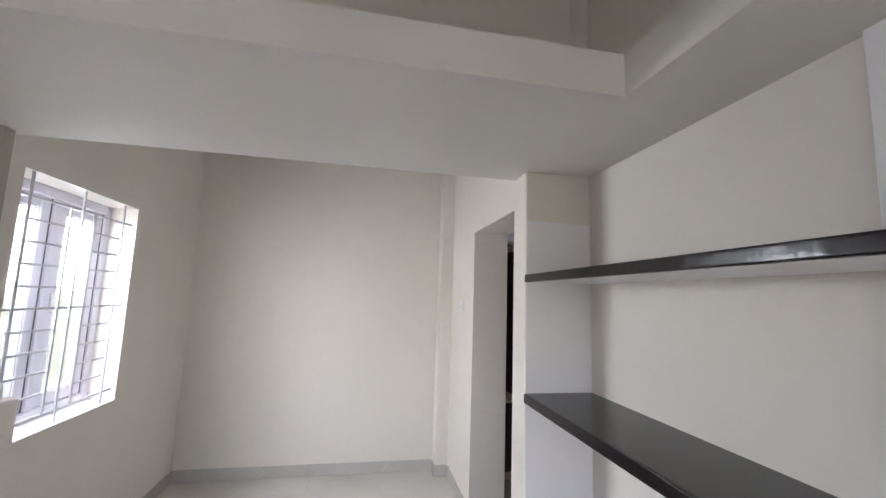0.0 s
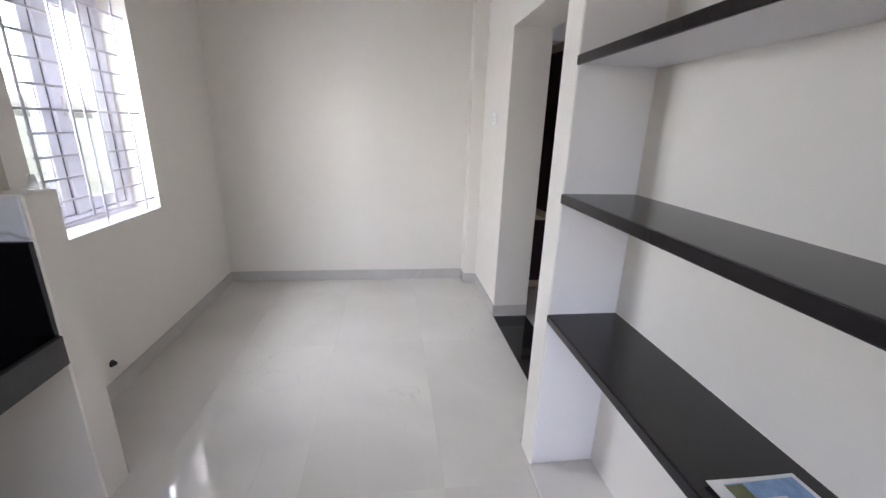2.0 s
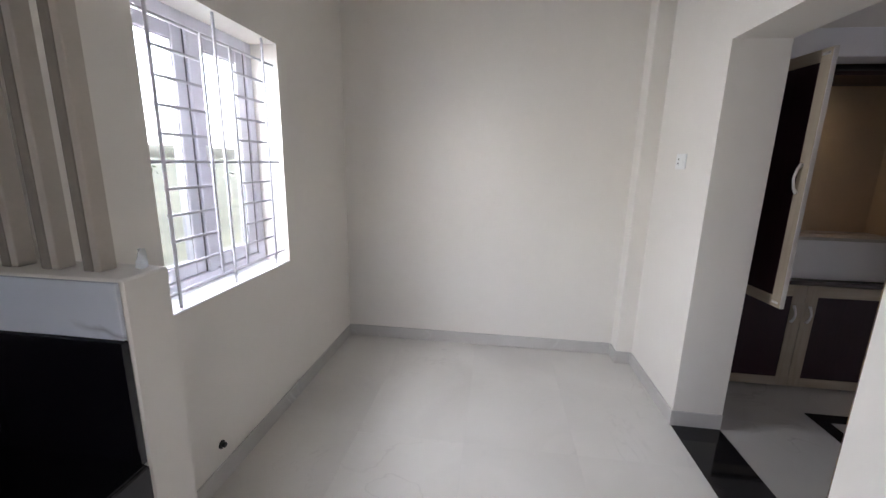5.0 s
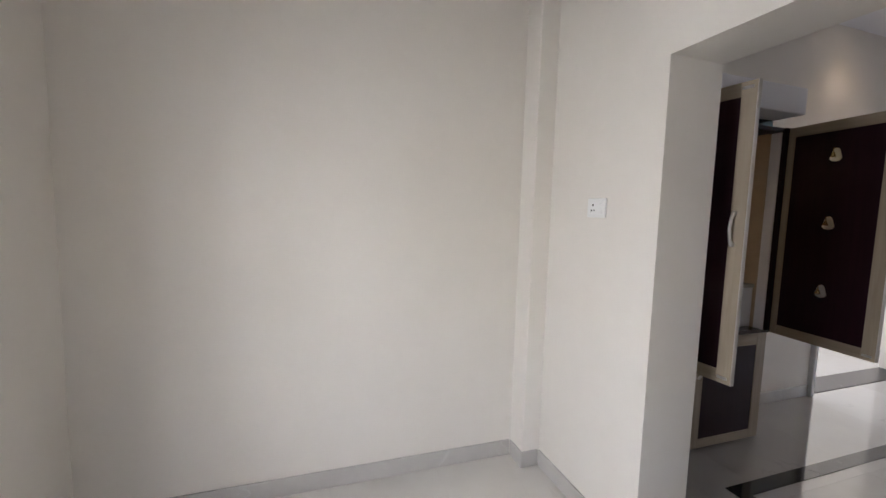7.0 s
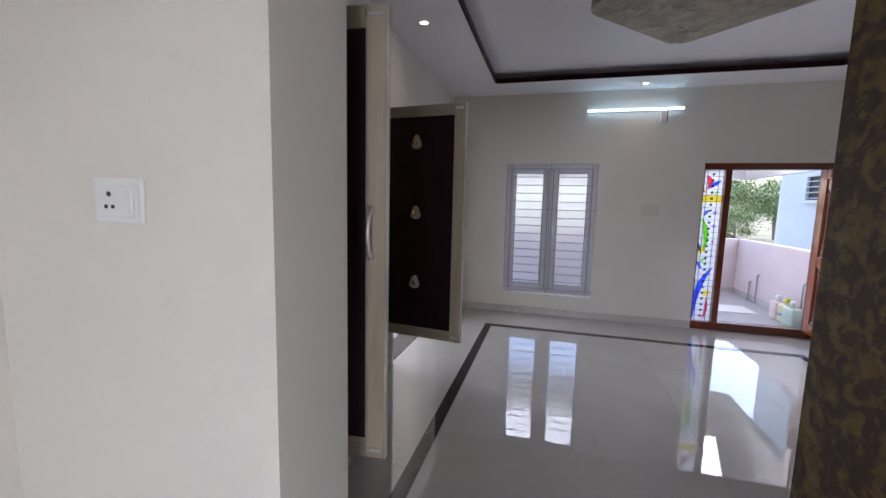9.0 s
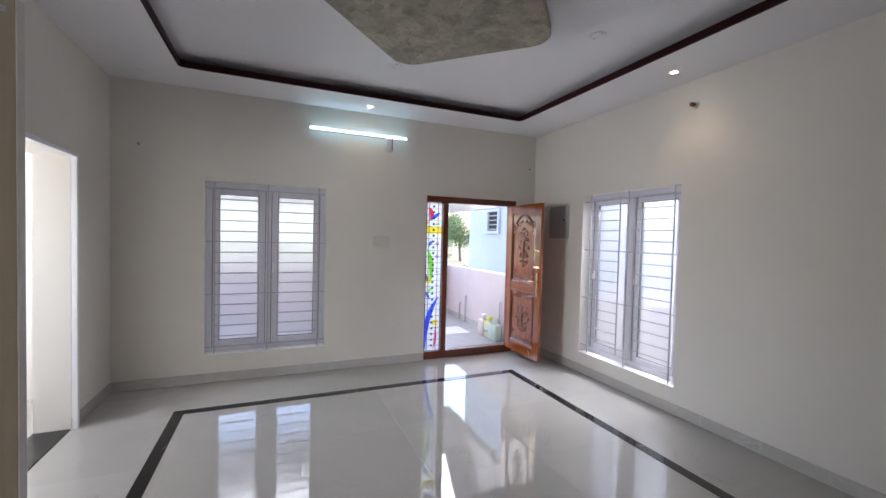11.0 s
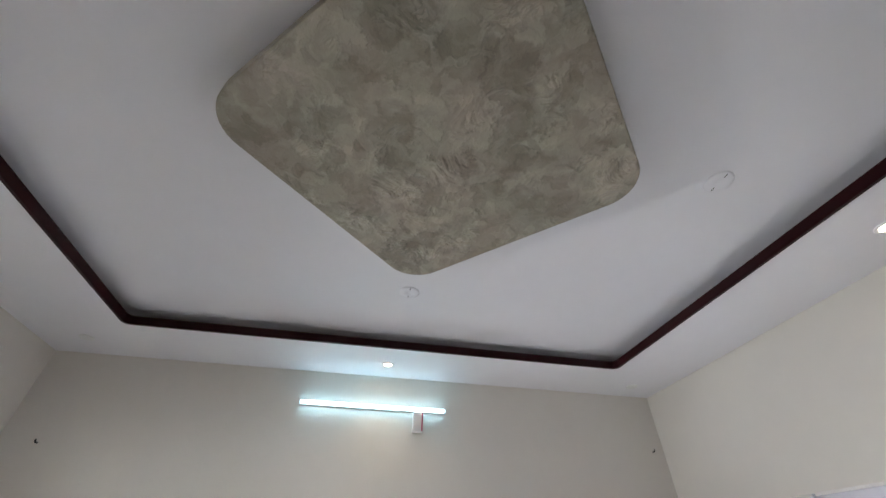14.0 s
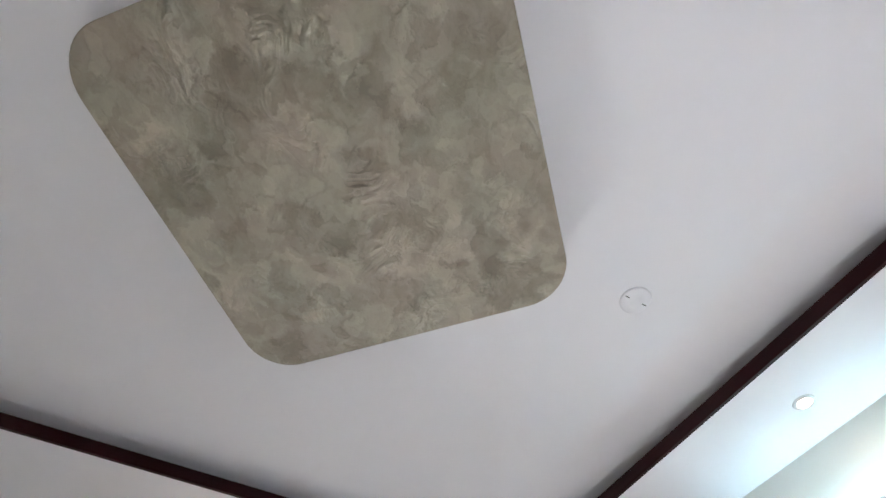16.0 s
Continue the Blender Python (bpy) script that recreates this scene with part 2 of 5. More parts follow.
def trowelled(name):
    """Grey-brown trowelled plaster: overlapping smears of slightly different tone with torn edges."""
    m = bpy.data.materials.new(name)
    m.use_nodes = True
    t = m.node_tree
    b = t.nodes["Principled BSDF"]
    b.inputs["Roughness"].default_value = 0.5
    co = t.nodes.new("ShaderNodeTexCoord")
    wob = t.nodes.new("ShaderNodeTexNoise")
    wob.inputs["Scale"].default_value, wob.inputs["Detail"].default_value, wob.inputs["Roughness"].default_value = 7.0, 6, 0.6
    warp = t.nodes.new("ShaderNodeMixRGB")
    warp.blend_type, warp.inputs[0].default_value = "ADD", 0.22
    t.links.new(co.outputs["Object"], wob.inputs["Vector"])
    t.links.new(co.outputs["Object"], warp.inputs[1])
    t.links.new(wob.outputs[1], warp.inputs[2])
    smears = []
    for scale in (7.0, 17.0):
        v = t.nodes.new("ShaderNodeTexVoronoi")
        v.feature = "SMOOTH_F1"
        v.inputs["Scale"].default_value, v.inputs["Smoothness"].default_value = scale, 0.22
        bw = t.nodes.new("ShaderNodeRGBToBW")
        t.links.new(warp.outputs[0], v.inputs["Vector"])
        t.links.new(v.outputs["Color"], bw.inputs[0])
        smears.append(bw)
    clouds = t.nodes.new("ShaderNodeTexNoise")
    clouds.inputs["Scale"].default_value, clouds.inputs["Detail"].default_value, clouds.inputs["Roughness"].default_value = 4.5, 9, 0.62
    t.links.new(warp.outputs[0], clouds.inputs["Vector"])
    m1, m2 = t.nodes.new("ShaderNodeMixRGB"), t.nodes.new("ShaderNodeMixRGB")
    m1.inputs[0].default_value, m2.inputs[0].default_value = 0.4, 0.5
    t.links.new(smears[0].outputs[0], m1.inputs[1])
    t.links.new(smears[1].outputs[0], m1.inputs[2])
    t.links.new(m1.outputs[0], m2.inputs[1])
    t.links.new(clouds.outputs[0], m2.inputs[2])
    # torn ridges where the trowel lifted off, gathered in patches
    swirl = t.nodes.new("ShaderNodeTexNoise")
    swirl.inputs["Scale"].default_value, swirl.inputs["Detail"].default_value, swirl.inputs["Distortion"].default_value = 4.5, 3, 2.2
    steps, saw = t.nodes.new("ShaderNodeMath"), t.nodes.new("ShaderNodeMath")
    steps.operation, steps.inputs[1].default_value, saw.operation = "MULTIPLY", 8.0, "FRACT"
    where = t.nodes.new("ShaderNodeTexNoise")
    where.inputs["Scale"].default_value, where.inputs["Detail"].default_value = 5.5, 4
    patch = t.nodes.new("ShaderNodeMapRange")
    patch.inputs["From Min"].default_value, patch.inputs["From Max"].default_value = 0.50, 0.62
    torn = t.nodes.new("ShaderNodeMath")
    torn.operation = "MULTIPLY"
    for n in (swirl, where):
        t.links.new(co.outputs["Object"], n.inputs["Vector"])
    t.links.new(swirl.outputs[0], steps.inputs[0])
    t.links.new(steps.outputs[0], saw.inputs[0])
    t.links.new(where.outputs[0], patch.inputs["Value"])
    t.links.new(saw.outputs[0], torn.inputs[0])
    t.links.new(patch.outputs[0], torn.inputs[1])
    tone = t.nodes.new("ShaderNodeValToRGB")
    e = tone.color_ramp.elements
    e[0].position, e[1].position = 0.30, 0.74
    e[0].color, e[1].color = (0.215, 0.189, 0.150, 1), (0.475, 0.427, 0.357, 1)
    tear = t.nodes.new("ShaderNodeMath")
    tear.operation, tear.inputs[1].default_value = "MULTIPLY_ADD", 0.15
    t.links.new(torn.outputs[0], tear.inputs[0])
    t.links.new(m2.outputs[0], tear.inputs[2])
    # short ragged flecks at the lips of the smears
    fleck = t.nodes.new("ShaderNodeTexNoise")
    fleck.inputs["Scale"].default_value, fleck.inputs["Detail"].default_value, fleck.inputs["Distortion"].default_value = 10.0, 6, 1.2
    lip = t.nodes.new("ShaderNodeMapRange")
    lip.inputs["From Min"].default_value, lip.inputs["From Max"].default_value = 0.30, 0.70
    lip.inputs["To Min"].default_value, lip.inputs["To Max"].default_value = -0.08, 0.08
    mark = t.nodes.new("ShaderNodeMath")
    t.links.new(warp.outputs[0], fleck.inputs["Vector"])
    t.links.new(fleck.outputs[0], lip.inputs["Value"])
    t.links.new(lip.outputs[0], mark.inputs[0])
    t.links.new(tear.outputs[0], mark.inputs[1])
    t.links.new(mark.outputs[0], tone.inputs[0])
    hue = t.nodes.new("ShaderNodeTexNoise")
    hue.inputs["Scale"].default_value, hue.inputs["Detail"].default_value = 4.0, 3
    tint = t.nodes.new("ShaderNodeValToRGB")
    tint.color_ramp.elements[0].position, tint.color_ramp.elements[1].position = 0.38, 0.62
    tint.color_ramp.elements[0].color, tint.color_ramp.elements[1].color = (0.965, 1.0, 0.935, 1), (1.0, 0.965, 0.92, 1)
    dye = t.nodes.new("ShaderNodeMixRGB")
    dye.blend_type, dye.inputs[0].default_value = "MULTIPLY", 1.0
    t.links.new(co.outputs["Object"], hue.inputs["Vector"])
    t.links.new(hue.outputs[0], tint.inputs[0])
    t.links.new(tone.outputs[0], dye.inputs[1])
    t.links.new(tint.outputs[0], dye.inputs[2])
    t.links.new(dye.outputs[0], b.inputs["Base Color"])
    high = t.nodes.new("ShaderNodeMath")
    high.operation, high.inputs[1].default_value = "MULTIPLY_ADD", 0.5
    t.links.new(torn.outputs[0], high.inputs[0])
    t.links.new(mark.outputs[0], high.inputs[2])
    bp = t.nodes.new("ShaderNodeBump")
    bp.inputs["Strength"].default_value, bp.inputs["Distance"].default_value = 0.7, 0.022
    t.links.new(high.outputs[0], bp.inputs["Height"])
    t.links.new(bp.outputs[0], b.inputs["Normal"])
    return m


M_WALL = material("cream_wall_paint", (0.77, 0.733, 0.674), 0.55, var=0.025, scale=1.3, bump=0.05, bump_scale=180)
M_CEIL = material("white_ceiling_paint", (0.86, 0.853, 0.875), 0.6, var=0.02, scale=1.0, bump=0.04, bump_scale=150)
M_LOFT = material("warm_white_paint", (0.77, 0.75, 0.715), 0.6, var=0.03, scale=1.0, bump=0.04, bump_scale=150)
M_SKIRT = veined("grey_skirting_tile", (0.56, 0.54, 0.51), (0.50, 0.48, 0.455), (0.60, 0.585, 0.56), 0.25, 2.5)
M_TILE = veined("grey_marble_floor_tile", (0.67, 0.645, 0.60), (0.575, 0.555, 0.515), (0.575, 0.553, 0.515), 0.03, 1.1, 0.003, wave=0.035, spec=0.9)
M_WHITE_TILE = veined("polished_white_floor_tile", (0.43, 0.418, 0.40), (0.39, 0.378, 0.36), (0.35, 0.34, 0.325), 0.02, 1.2, 0.006, wave=0.07, spec=1.0)
M_WHITE_TILE.node_tree.nodes["Principled BSDF"].inputs["IOR"].default_value = 1.62
M_GROUT = material("grey_grout", (0.61, 0.59, 0.55), 0.8, var=0.1, scale=30)
M_BLACK_STONE = veined("black_veined_granite", (0.012, 0.011, 0.012), (0.006, 0.006, 0.007), (0.55, 0.52, 0.48), 0.06, 2.2, 0.006)
M_COUNTER = material("black_granite", (0.006, 0.005, 0.007), 0.14, var=0.2, scale=40, spec=0.5)
M_SHELF = material("charcoal_granite", (0.013, 0.011, 0.013), 0.24, var=0.35, scale=30, spec=0.5)
M_EDGE_STONE = material("polished_black_edge", (0.010, 0.0075, 0.010), 0.16, var=0.4, scale=25, bump=0.12, bump_scale=22, spec=0.5)
M_MARBLE = veined("white_veined_wall_tile", (0.60, 0.63, 0.68), (0.52, 0.55, 0.60), (0.36, 0.36, 0.40), 0.12, 1.8, 0.02)
# slat paint in two tones: front as in shade, side as lit from the nook
M_SLAT_SHADED = material("taupe_slat_shaded_side", (0.22, 0.19, 0.155), 0.5, var=0.12, scale=8)
M_SLAT_LIT = material("taupe_slat_lit_side", (0.46, 0.41, 0.345), 0.5, var=0.08, scale=8)
M_UPVC = material("white_upvc", (0.66, 0.65, 0.71), 0.35, var=0.02, scale=4)
M_GRILLE = material("white_enamelled_steel", (0.48, 0.47, 0.51), 0.4, var=0.05, scale=20)
M_GASKET = material("grey_rubber_gasket", (0.15, 0.15, 0.16), 0.7)
M_GLASS = glass("clear_glass", (0.96, 0.98, 0.98), 0.0, clear=0.85)
M_FROST = glass("pressed_pattern_glass", (0.66, 0.685, 0.73), 0.30, pattern=0.6)
M_PLASTIC = material("white_switch_plastic", (0.82, 0.82, 0.80), 0.3, var=0.01)
M_DARK = material("dark_recess", (0.02, 0.02, 0.02), 0.6)
M_LAMINATE = wood("beige_laminate", (0.31, 0.25, 0.18), (0.385, 0.32, 0.24), 0.4)
M_LAMINATE_X = wood("beige_laminate_crossgrain", (0.31, 0.25, 0.18), (0.385, 0.32, 0.24), 0.4, "x")
M_WENGE = wood("wenge_laminate", (0.016, 0.0042, 0.0085), (0.022, 0.006, 0.0115), 0.34)
M_WENGE.node_tree.nodes["Principled BSDF"].inputs["Specular IOR Level"].default_value = 0.22
M_EDGE = material("pale_edge_band", (0.62, 0.58, 0.54), 0.4)
M_CHROME = material("brushed_chrome", (0.78, 0.77, 0.76), 0.32, metal=1.0, var=0.05, scale=30)
M_BRASS = material("polished_brass", (0.62, 0.46, 0.22), 0.22, metal=1.0, var=0.1, scale=30)
M_TEAK = wood("varnished_teak", (0.155, 0.032, 0.008), (0.37, 0.10, 0.021), 0.10, coat=0.8)
M_TEAK_H = wood("varnished_teak_rails", (0.155, 0.032, 0.008), (0.37, 0.10, 0.021), 0.10, "x", coat=0.8)
M_FRAME = wood("varnished_teak_frame", (0.10, 0.014, 0.005), (0.19, 0.034, 0.010), 0.25, coat=0.5)
M_FRAME_H = wood("varnished_teak_frame_rails", (0.10, 0.014, 0.005), (0.19, 0.034, 0.010), 0.25, "y", coat=0.5)
M_MAROON = material("maroon_gloss_paint", (0.021, 0.0015, 0.003), 0.4, var=0.15, scale=5, spec=0.15)
M_STENCIL = stencil("umber_and_gold_stencil_finish")
M_TROWEL = trowelled("trowelled_grey_plaster")
M_TUBE = lit("tube_diffuser", (0.52, 0.84, 1.0), 0.85)
M_SPOT = lit("spot_lens", (1.0, 0.80, 0.58), 4)
M_LEAD = material("black_lead_came", (0.02, 0.02, 0.022), 0.5)
M_COMPOUND = material("pale_compound_paint", (0.84, 0.80, 0.80), 0.7, var=0.06, scale=3)
# pale cement for the added apron that bounces daylight indoors
M_BOUNCE = material("pale_bounce_cement", (0.50, 0.48, 0.44), 0.85, var=0.15, scale=2.5, bump=0.2)
M_PARAPET = material("pink_white_exterior_paint", (0.66, 0.56, 0.57), 0.7, var=0.05, scale=3)
M_OUTWALL = material("white_exterior_paint", (0.54, 0.565, 0.60), 0.7, var=0.05, scale=1.5, bump=0.1)
M_PORCH = veined("grey_porch_tile", (0.42, 0.42, 0.445), (0.37, 0.37, 0.39), (0.32, 0.32, 0.33), 0.3, 2)
M_GROUND = material("dry_field", (0.10, 0.10, 0.065), 0.95, var=0.4, scale=0.4, bump=0.6, bump_scale=4)
M_LEAF = material("tree_leaves", (0.07, 0.12, 0.035), 0.6, var=0.5, scale=3)
M_BARK = material("tree_bark", (0.16, 0.12, 0.09), 0.9, var=0.3, scale=9, bump=0.6)
M_CAP = material("lime_plastic_cap", (0.60, 0.72, 0.05), 0.4)
M_LABEL = material("blue_label", (0.15, 0.35, 0.6), 0.5)
M_PIPE = material("grey_conduit", (0.45, 0.45, 0.45), 0.5)
M_PAPER = material("glossy_paper", (0.78, 0.78, 0.78), 0.3, var=0.01)
M_BACK = material("tan_laminate", (0.55, 0.42, 0.29), 0.45, var=0.06)


# ---- building blocks ----
def mesh_of(name, bm, mat):
    me = bpy.data.meshes.new(name)
    bmesh.ops.recalc_face_normals(bm, faces=bm.faces)
    bm.to_mesh(me)
    bm.free()
    for q in (mat if isinstance(mat, (list, tuple)) else [mat]):
        me.materials.append(q)
    return me


def part(name, bm, mat, parent=None, label=""):
    ob = new(name, mesh_of(name, bm, mat))
    ob.parent = parent
    return tagged(ob, label)


def holder(name, m, label, category, group="", kind=""):
    ob = new(name)
    ob.matrix_world = m
    ob.empty_display_size = 0.1
    return tagged(ob, label, category, group, kind)


def blocks(*boxes, bevel=0.0, seg=1, bm=None):
    """A bmesh of axis-aligned blocks (x0, x1, y0, y1, z0, z1), edges rounded by bevel."""
    bm = bm or bmesh.new()
    for x0, x1, y0, y1, z0, z1 in boxes:
        b2 = bmesh.new()
        bmesh.ops.create_cube(b2, size=1.0)
        bmesh.ops.scale(b2, vec=(x1 - x0, y1 - y0, z1 - z0), verts=b2.verts)
        bmesh.ops.translate(b2, vec=((x0 + x1) / 2, (y0 + y1) / 2, (z0 + z1) / 2), verts=b2.verts)
        if bevel:
            bmesh.ops.bevel(b2, geom=b2.edges[:], offset=min(bevel, 0.45 * min(abs(x1 - x0), abs(y1 - y0), abs(z1 - z0))), segments=seg, affect="EDGES", profile=0.5)
        tmp = bpy.data.meshes.new("tmp")
        b2.to_mesh(tmp)
        b2.free()
        bm.from_mesh(tmp)
        bpy.data.meshes.remove(tmp)
    return bm


def smooth(ob):
    for p in ob.data.polygons:
        p.use_smooth = True
    return ob


def tube(points, r, sides=8, bm=None, taper=None):
    """A rod swept along points; taper gives each point's share of the radius."""
    bm = bm or bmesh.new()
    pts = [Vector(p) for p in points]
    rings = []
    side = None
    for i, p in enumerate(pts):
        d = (pts[min(i + 1, len(pts) - 1)] - pts[max(i - 1, 0)]).normalized()
        ref = side if side is not None else (Vector((0, 0, 1)) if abs(d.z) < 0.9 else Vector((1, 0, 0)))
        u = ref - d * ref.dot(d)
        u.normalize()
        side = u
        w = d.cross(u)
        k = r * (taper[i] if taper else 1)
        rings.append([bm.verts.new(p + k * (u * math.cos(a) + w * math.sin(a))) for a in (2 * math.pi * (j + 0.5) / sides for j in range(sides))])
    for a, b in zip(rings, rings[1:]):
        for j in range(sides):
            bm.faces.new((a[j], a[(j + 1) % sides], b[(j + 1) % sides], b[j]))
    bm.faces.new(rings[0][::-1])
    bm.faces.new(rings[-1])
    return bm


def lathe(profile, sides=20, bm=None, origin=(0, 0, 0)):
    """A turned shape from (radius, height) pairs about the z axis."""
    bm = bm or bmesh.new()
    o = Vector(origin)
    rings = [[bm.verts.new(o + Vector((max(r, 1e-4) * math.cos(a), max(r, 1e-4) * math.sin(a), z))) for a in (2 * math.pi * j / sides for j in range(sides))] for r, z in profile]
    for a, b in zip(rings, rings[1:]):
        for j in range(sides):
            bm.faces.new((a[j], a[(j + 1) % sides], b[(j + 1) % sides], b[j]))
    bm.faces.new(rings[0][::-1])
    bm.faces.new(rings[-1])
    return bm


def slab(outline, z0, z1, bm=None):
    """A prism over a plan outline of (x, y) pairs."""
    bm = bm or bmesh.new()
    lo = [bm.verts.new((x, y, z0)) for x, y in outline]
    hi = [bm.verts.new((x, y, z1)) for x, y in outline]
    bm.faces.new(lo[::-1])
    bm.faces.new(hi)
    for i in range(len(lo)):
        j = (i + 1) % len(lo)
        bm.faces.new((lo[i], lo[j], hi[j], hi[i]))
    return bm


def wall(name, axis, d0, d1, a0, a1, z0, z1, holes=(), mat=None, label="cream painted plaster wall", category="wall"):
    """One wall with thickness d0..d1 across axis, running a0..a1, with openings (a0, a1, z0, z1) through it."""
    us = sorted({a0, a1, *[h[0] for h in holes], *[h[1] for h in holes]})
    zs = sorted({z0, z1, *[h[2] for h in holes], *[h[3] for h in holes]})

    def solid(i, k):
        if not (0 <= i < len(us) - 1 and 0 <= k < len(zs) - 1):
            return False
        u, z = (us[i] + us[i + 1]) / 2, (zs[k] + zs[k + 1]) / 2
        return not any(h[0] < u < h[1] and h[2] < z < h[3] for h in holes)

    bm = bmesh.new()

    def quad(*ps):
        bm.faces.new([bm.verts.new((d, u, z) if axis == "x" else (u, d, z)) for d, u, z in ps])

    for i in range(len(us) - 1):
        for k in range(len(zs) - 1):
            if not solid(i, k):
                continue
            u, v, p, q = us[i], us[i + 1], zs[k], zs[k + 1]
            for d in (d0, d1):
                quad((d, u, p), (d, v, p), (d, v, q), (d, u, q))
            if not solid(i - 1, k):
                quad((d0, u, p), (d1, u, p), (d1, u, q), (d0, u, q))
            if not solid(i + 1, k):
                quad((d0, v, p), (d1, v, p), (d1, v, q), (d0, v, q))
            if not solid(i, k - 1):
                quad((d0, u, p), (d1, u, p), (d1, v, p), (d0, v, p))
            if not solid(i, k + 1):
                quad((d0, u, q), (d1, u, q), (d1, v, q), (d0, v, q))
    bmesh.ops.remove_doubles(bm, verts=bm.verts, dist=1e-5)
    return tagged(part(name, bm, mat or M_WALL), label, category, kind="structure")


def block_structure(name, boxes, mat, label, category, bevel=0.0):
    return tagged(part(name, blocks(*boxes, bevel=bevel), mat), label, category, kind="structure")


# ---- large structure: kitchen, nook, living room ----
TOP = 3.15
wall("wall_kitchen_west", "x", -0.33, -0.10, -3.2, 0.135, 0, TOP)
wall("wall_kitchen_south", "y", -3.43, -3.2, -0.33, 2.66, 0, TOP, [(0.3, 1.9, 0.95, 2.2)])
wall("wall_kitchen_east", "x", 2.38, 2.66, -3.2, 0.0, 0, TOP)
wall("wall_nook_west", "x", -0.23, 0.0, 0.135, 2.365, 0, TOP, [(0.518, 1.415, 0.895, 2.094)])
wall("wall_nook_north", "y", 2.365, 2.60, -0.23, 2.57, 0, TOP)
wall("wall_nook_east", "x", 2.30, 2.57, 0.461, 2.365, 0, TOP, [(0.461, 1.482, -0.1, 2.10)])
wall("wall_nook_east_return", "x", 2.30, 2.66, 0.135, 0.454, 0, TOP)
wall("wall_living_north", "y", 2.40, 2.63, 2.57, 7.386, 0, 3.3, [(5.08, 6.60, -0.1, 2.13)])
wall("wall_living_east", "x", 7.386, 7.616, -2.69, 2.63, 0, 3.3, [(0.406, 1.612, 0.292, 2.104), (-2.16, -0.826, -0.1, 2.11)])
wall("wall_living_south", "y", -2.69, -2.462, 2.66, 7.386, 0, 3.3, [(5.15, 6.40, 0.244, 2.123)])
block_structure("wall_living_west_backing", [(2.655, 2.66, -2.69, -0.0, 0, 3.3)], M_WALL, "plaster backing of the stencilled wall", "wall")
block_structure("column_nook", [(2.186, 2.304, 2.222, 2.369, -0.01, TOP)], M_WALL, "cream painted corner column of the nook", "column", 0.004)
block_structure("partition_stub", [(2.098, 2.386, 0.0, 0.133, 0, 2.112)], M_WALL, "cream painted stub wall closing the shelves", "wall", 0.004)
block_structure("partition_half_wall", [(-0.106, 0.372, 0.0, 0.135, -0.01, 1.214)], M_WALL, "cream painted half-height wall behind the counter", "wall", 0.005)
block_structure("partition_over_loft", [(-0.106, 2.299, 0.0, 0.133, 2.22, TOP)], M_WALL, "cream painted wall above the loft slab", "wall")
block_structure("partition_over_loft_return", [(2.30, 2.386, 0.0, 0.133, 2.22, TOP)], M_WALL, "cream painted wall above the loft slab", "wall")
block_structure("shelf_end_pilaster", [(2.36, 2.386, -1.7, -0.957, 0.022, 2.112)], M_CEIL, "white painted pilaster behind the shelf ends", "wall", 0.003)
tagged(part("wall_niche_paint", blocks((2.1005, 2.384, -0.0016, 0.001, 0.023, 1.906)), M_CEIL), "whiter paint on the lower niche end", "wall finish", kind="structure")
tagged(part("loft_slab", slab([(-0.106, -0.634), (2.095, -0.634), (2.11, -2.4), (2.386, -2.4), (2.386, 0.131), (-0.106, 0.131)], 2.11, 2.224), M_LOFT), "white painted L-shaped loft slab", "loft", kind="structure")
block_structure("ceiling_kitchen", [(-0.33, 2.66, -3.43, 2.60, TOP, TOP + 0.15)], M_LOFT, "white painted flat ceiling", "ceiling")
block_structure("ceiling_living_recess", [(2.57, 7.62, -2.69, 2.63, 3.30, 3.42)], M_CEIL, "white painted slab above the tray ceiling", "ceiling")

# tray ceiling: dropped border, recess and maroon fascia
TX0, TX1, TY0, TY1, TZ, RZ = 3.24, 6.83, -1.825, 1.745, 3.028, 3.15


def rounded(x0, x1, y0, y1, r, n=6):
    out = []
    for cx, cy, a0 in ((x1 - r, y1 - r, 0), (x0 + r, y1 - r, 90), (x0 + r, y0 + r, 180), (x1 - r, y0 + r, 270)):
        out += [(cx + r * math.cos(radians(a0 + 90 * i / n)), cy + r * math.sin(radians(a0 + 90 * i / n))) for i in range(n + 1)]
    return out


def ring(inner, outer, z0, z1):
    """A flat border between two outlines of equal count."""
    bm = bmesh.new()
    loops = [[bm.verts.new((x, y, z)) for x, y in o] for o in (inner, outer) for z in (z0, z1)]
    n = len(inner)
    for i in range(n):
        j = (i + 1) % n
        for a, b in ((0, 2), (1, 3), (0, 1), (2, 3)):
            bm.faces.new((loops[a][i], loops[a][j], loops[b][j], loops[b][i]))
    return bm


tray_in = rounded(TX0, TX1, TY0, TY1, 0.05)
tray_out = rounded(2.572, 7.384, -2.46, 2.398, 0.001)
tagged(part("ceiling_border", ring(tray_in, tray_out, TZ, TZ + 0.03), M_CEIL), "white dropped border of the tray ceiling", "ceiling", kind="structure")
tagged(part("ceiling_tray", blocks((2.60, 7.36, -2.44, 2.38, RZ, RZ + 0.03)), M_CEIL), "white recessed tray ceiling", "ceiling", kind="structure")
cove = rounded(TX0 - 0.22, TX1 + 0.22, TY0 - 0.22, TY1 + 0.22, 0.05)
tagged(part("ceiling_cove", ring(cove, tray_out, TZ + 0.0305, RZ - 0.0005), M_CEIL), "white back of the lighting cove above the border", "ceiling", kind="structure")
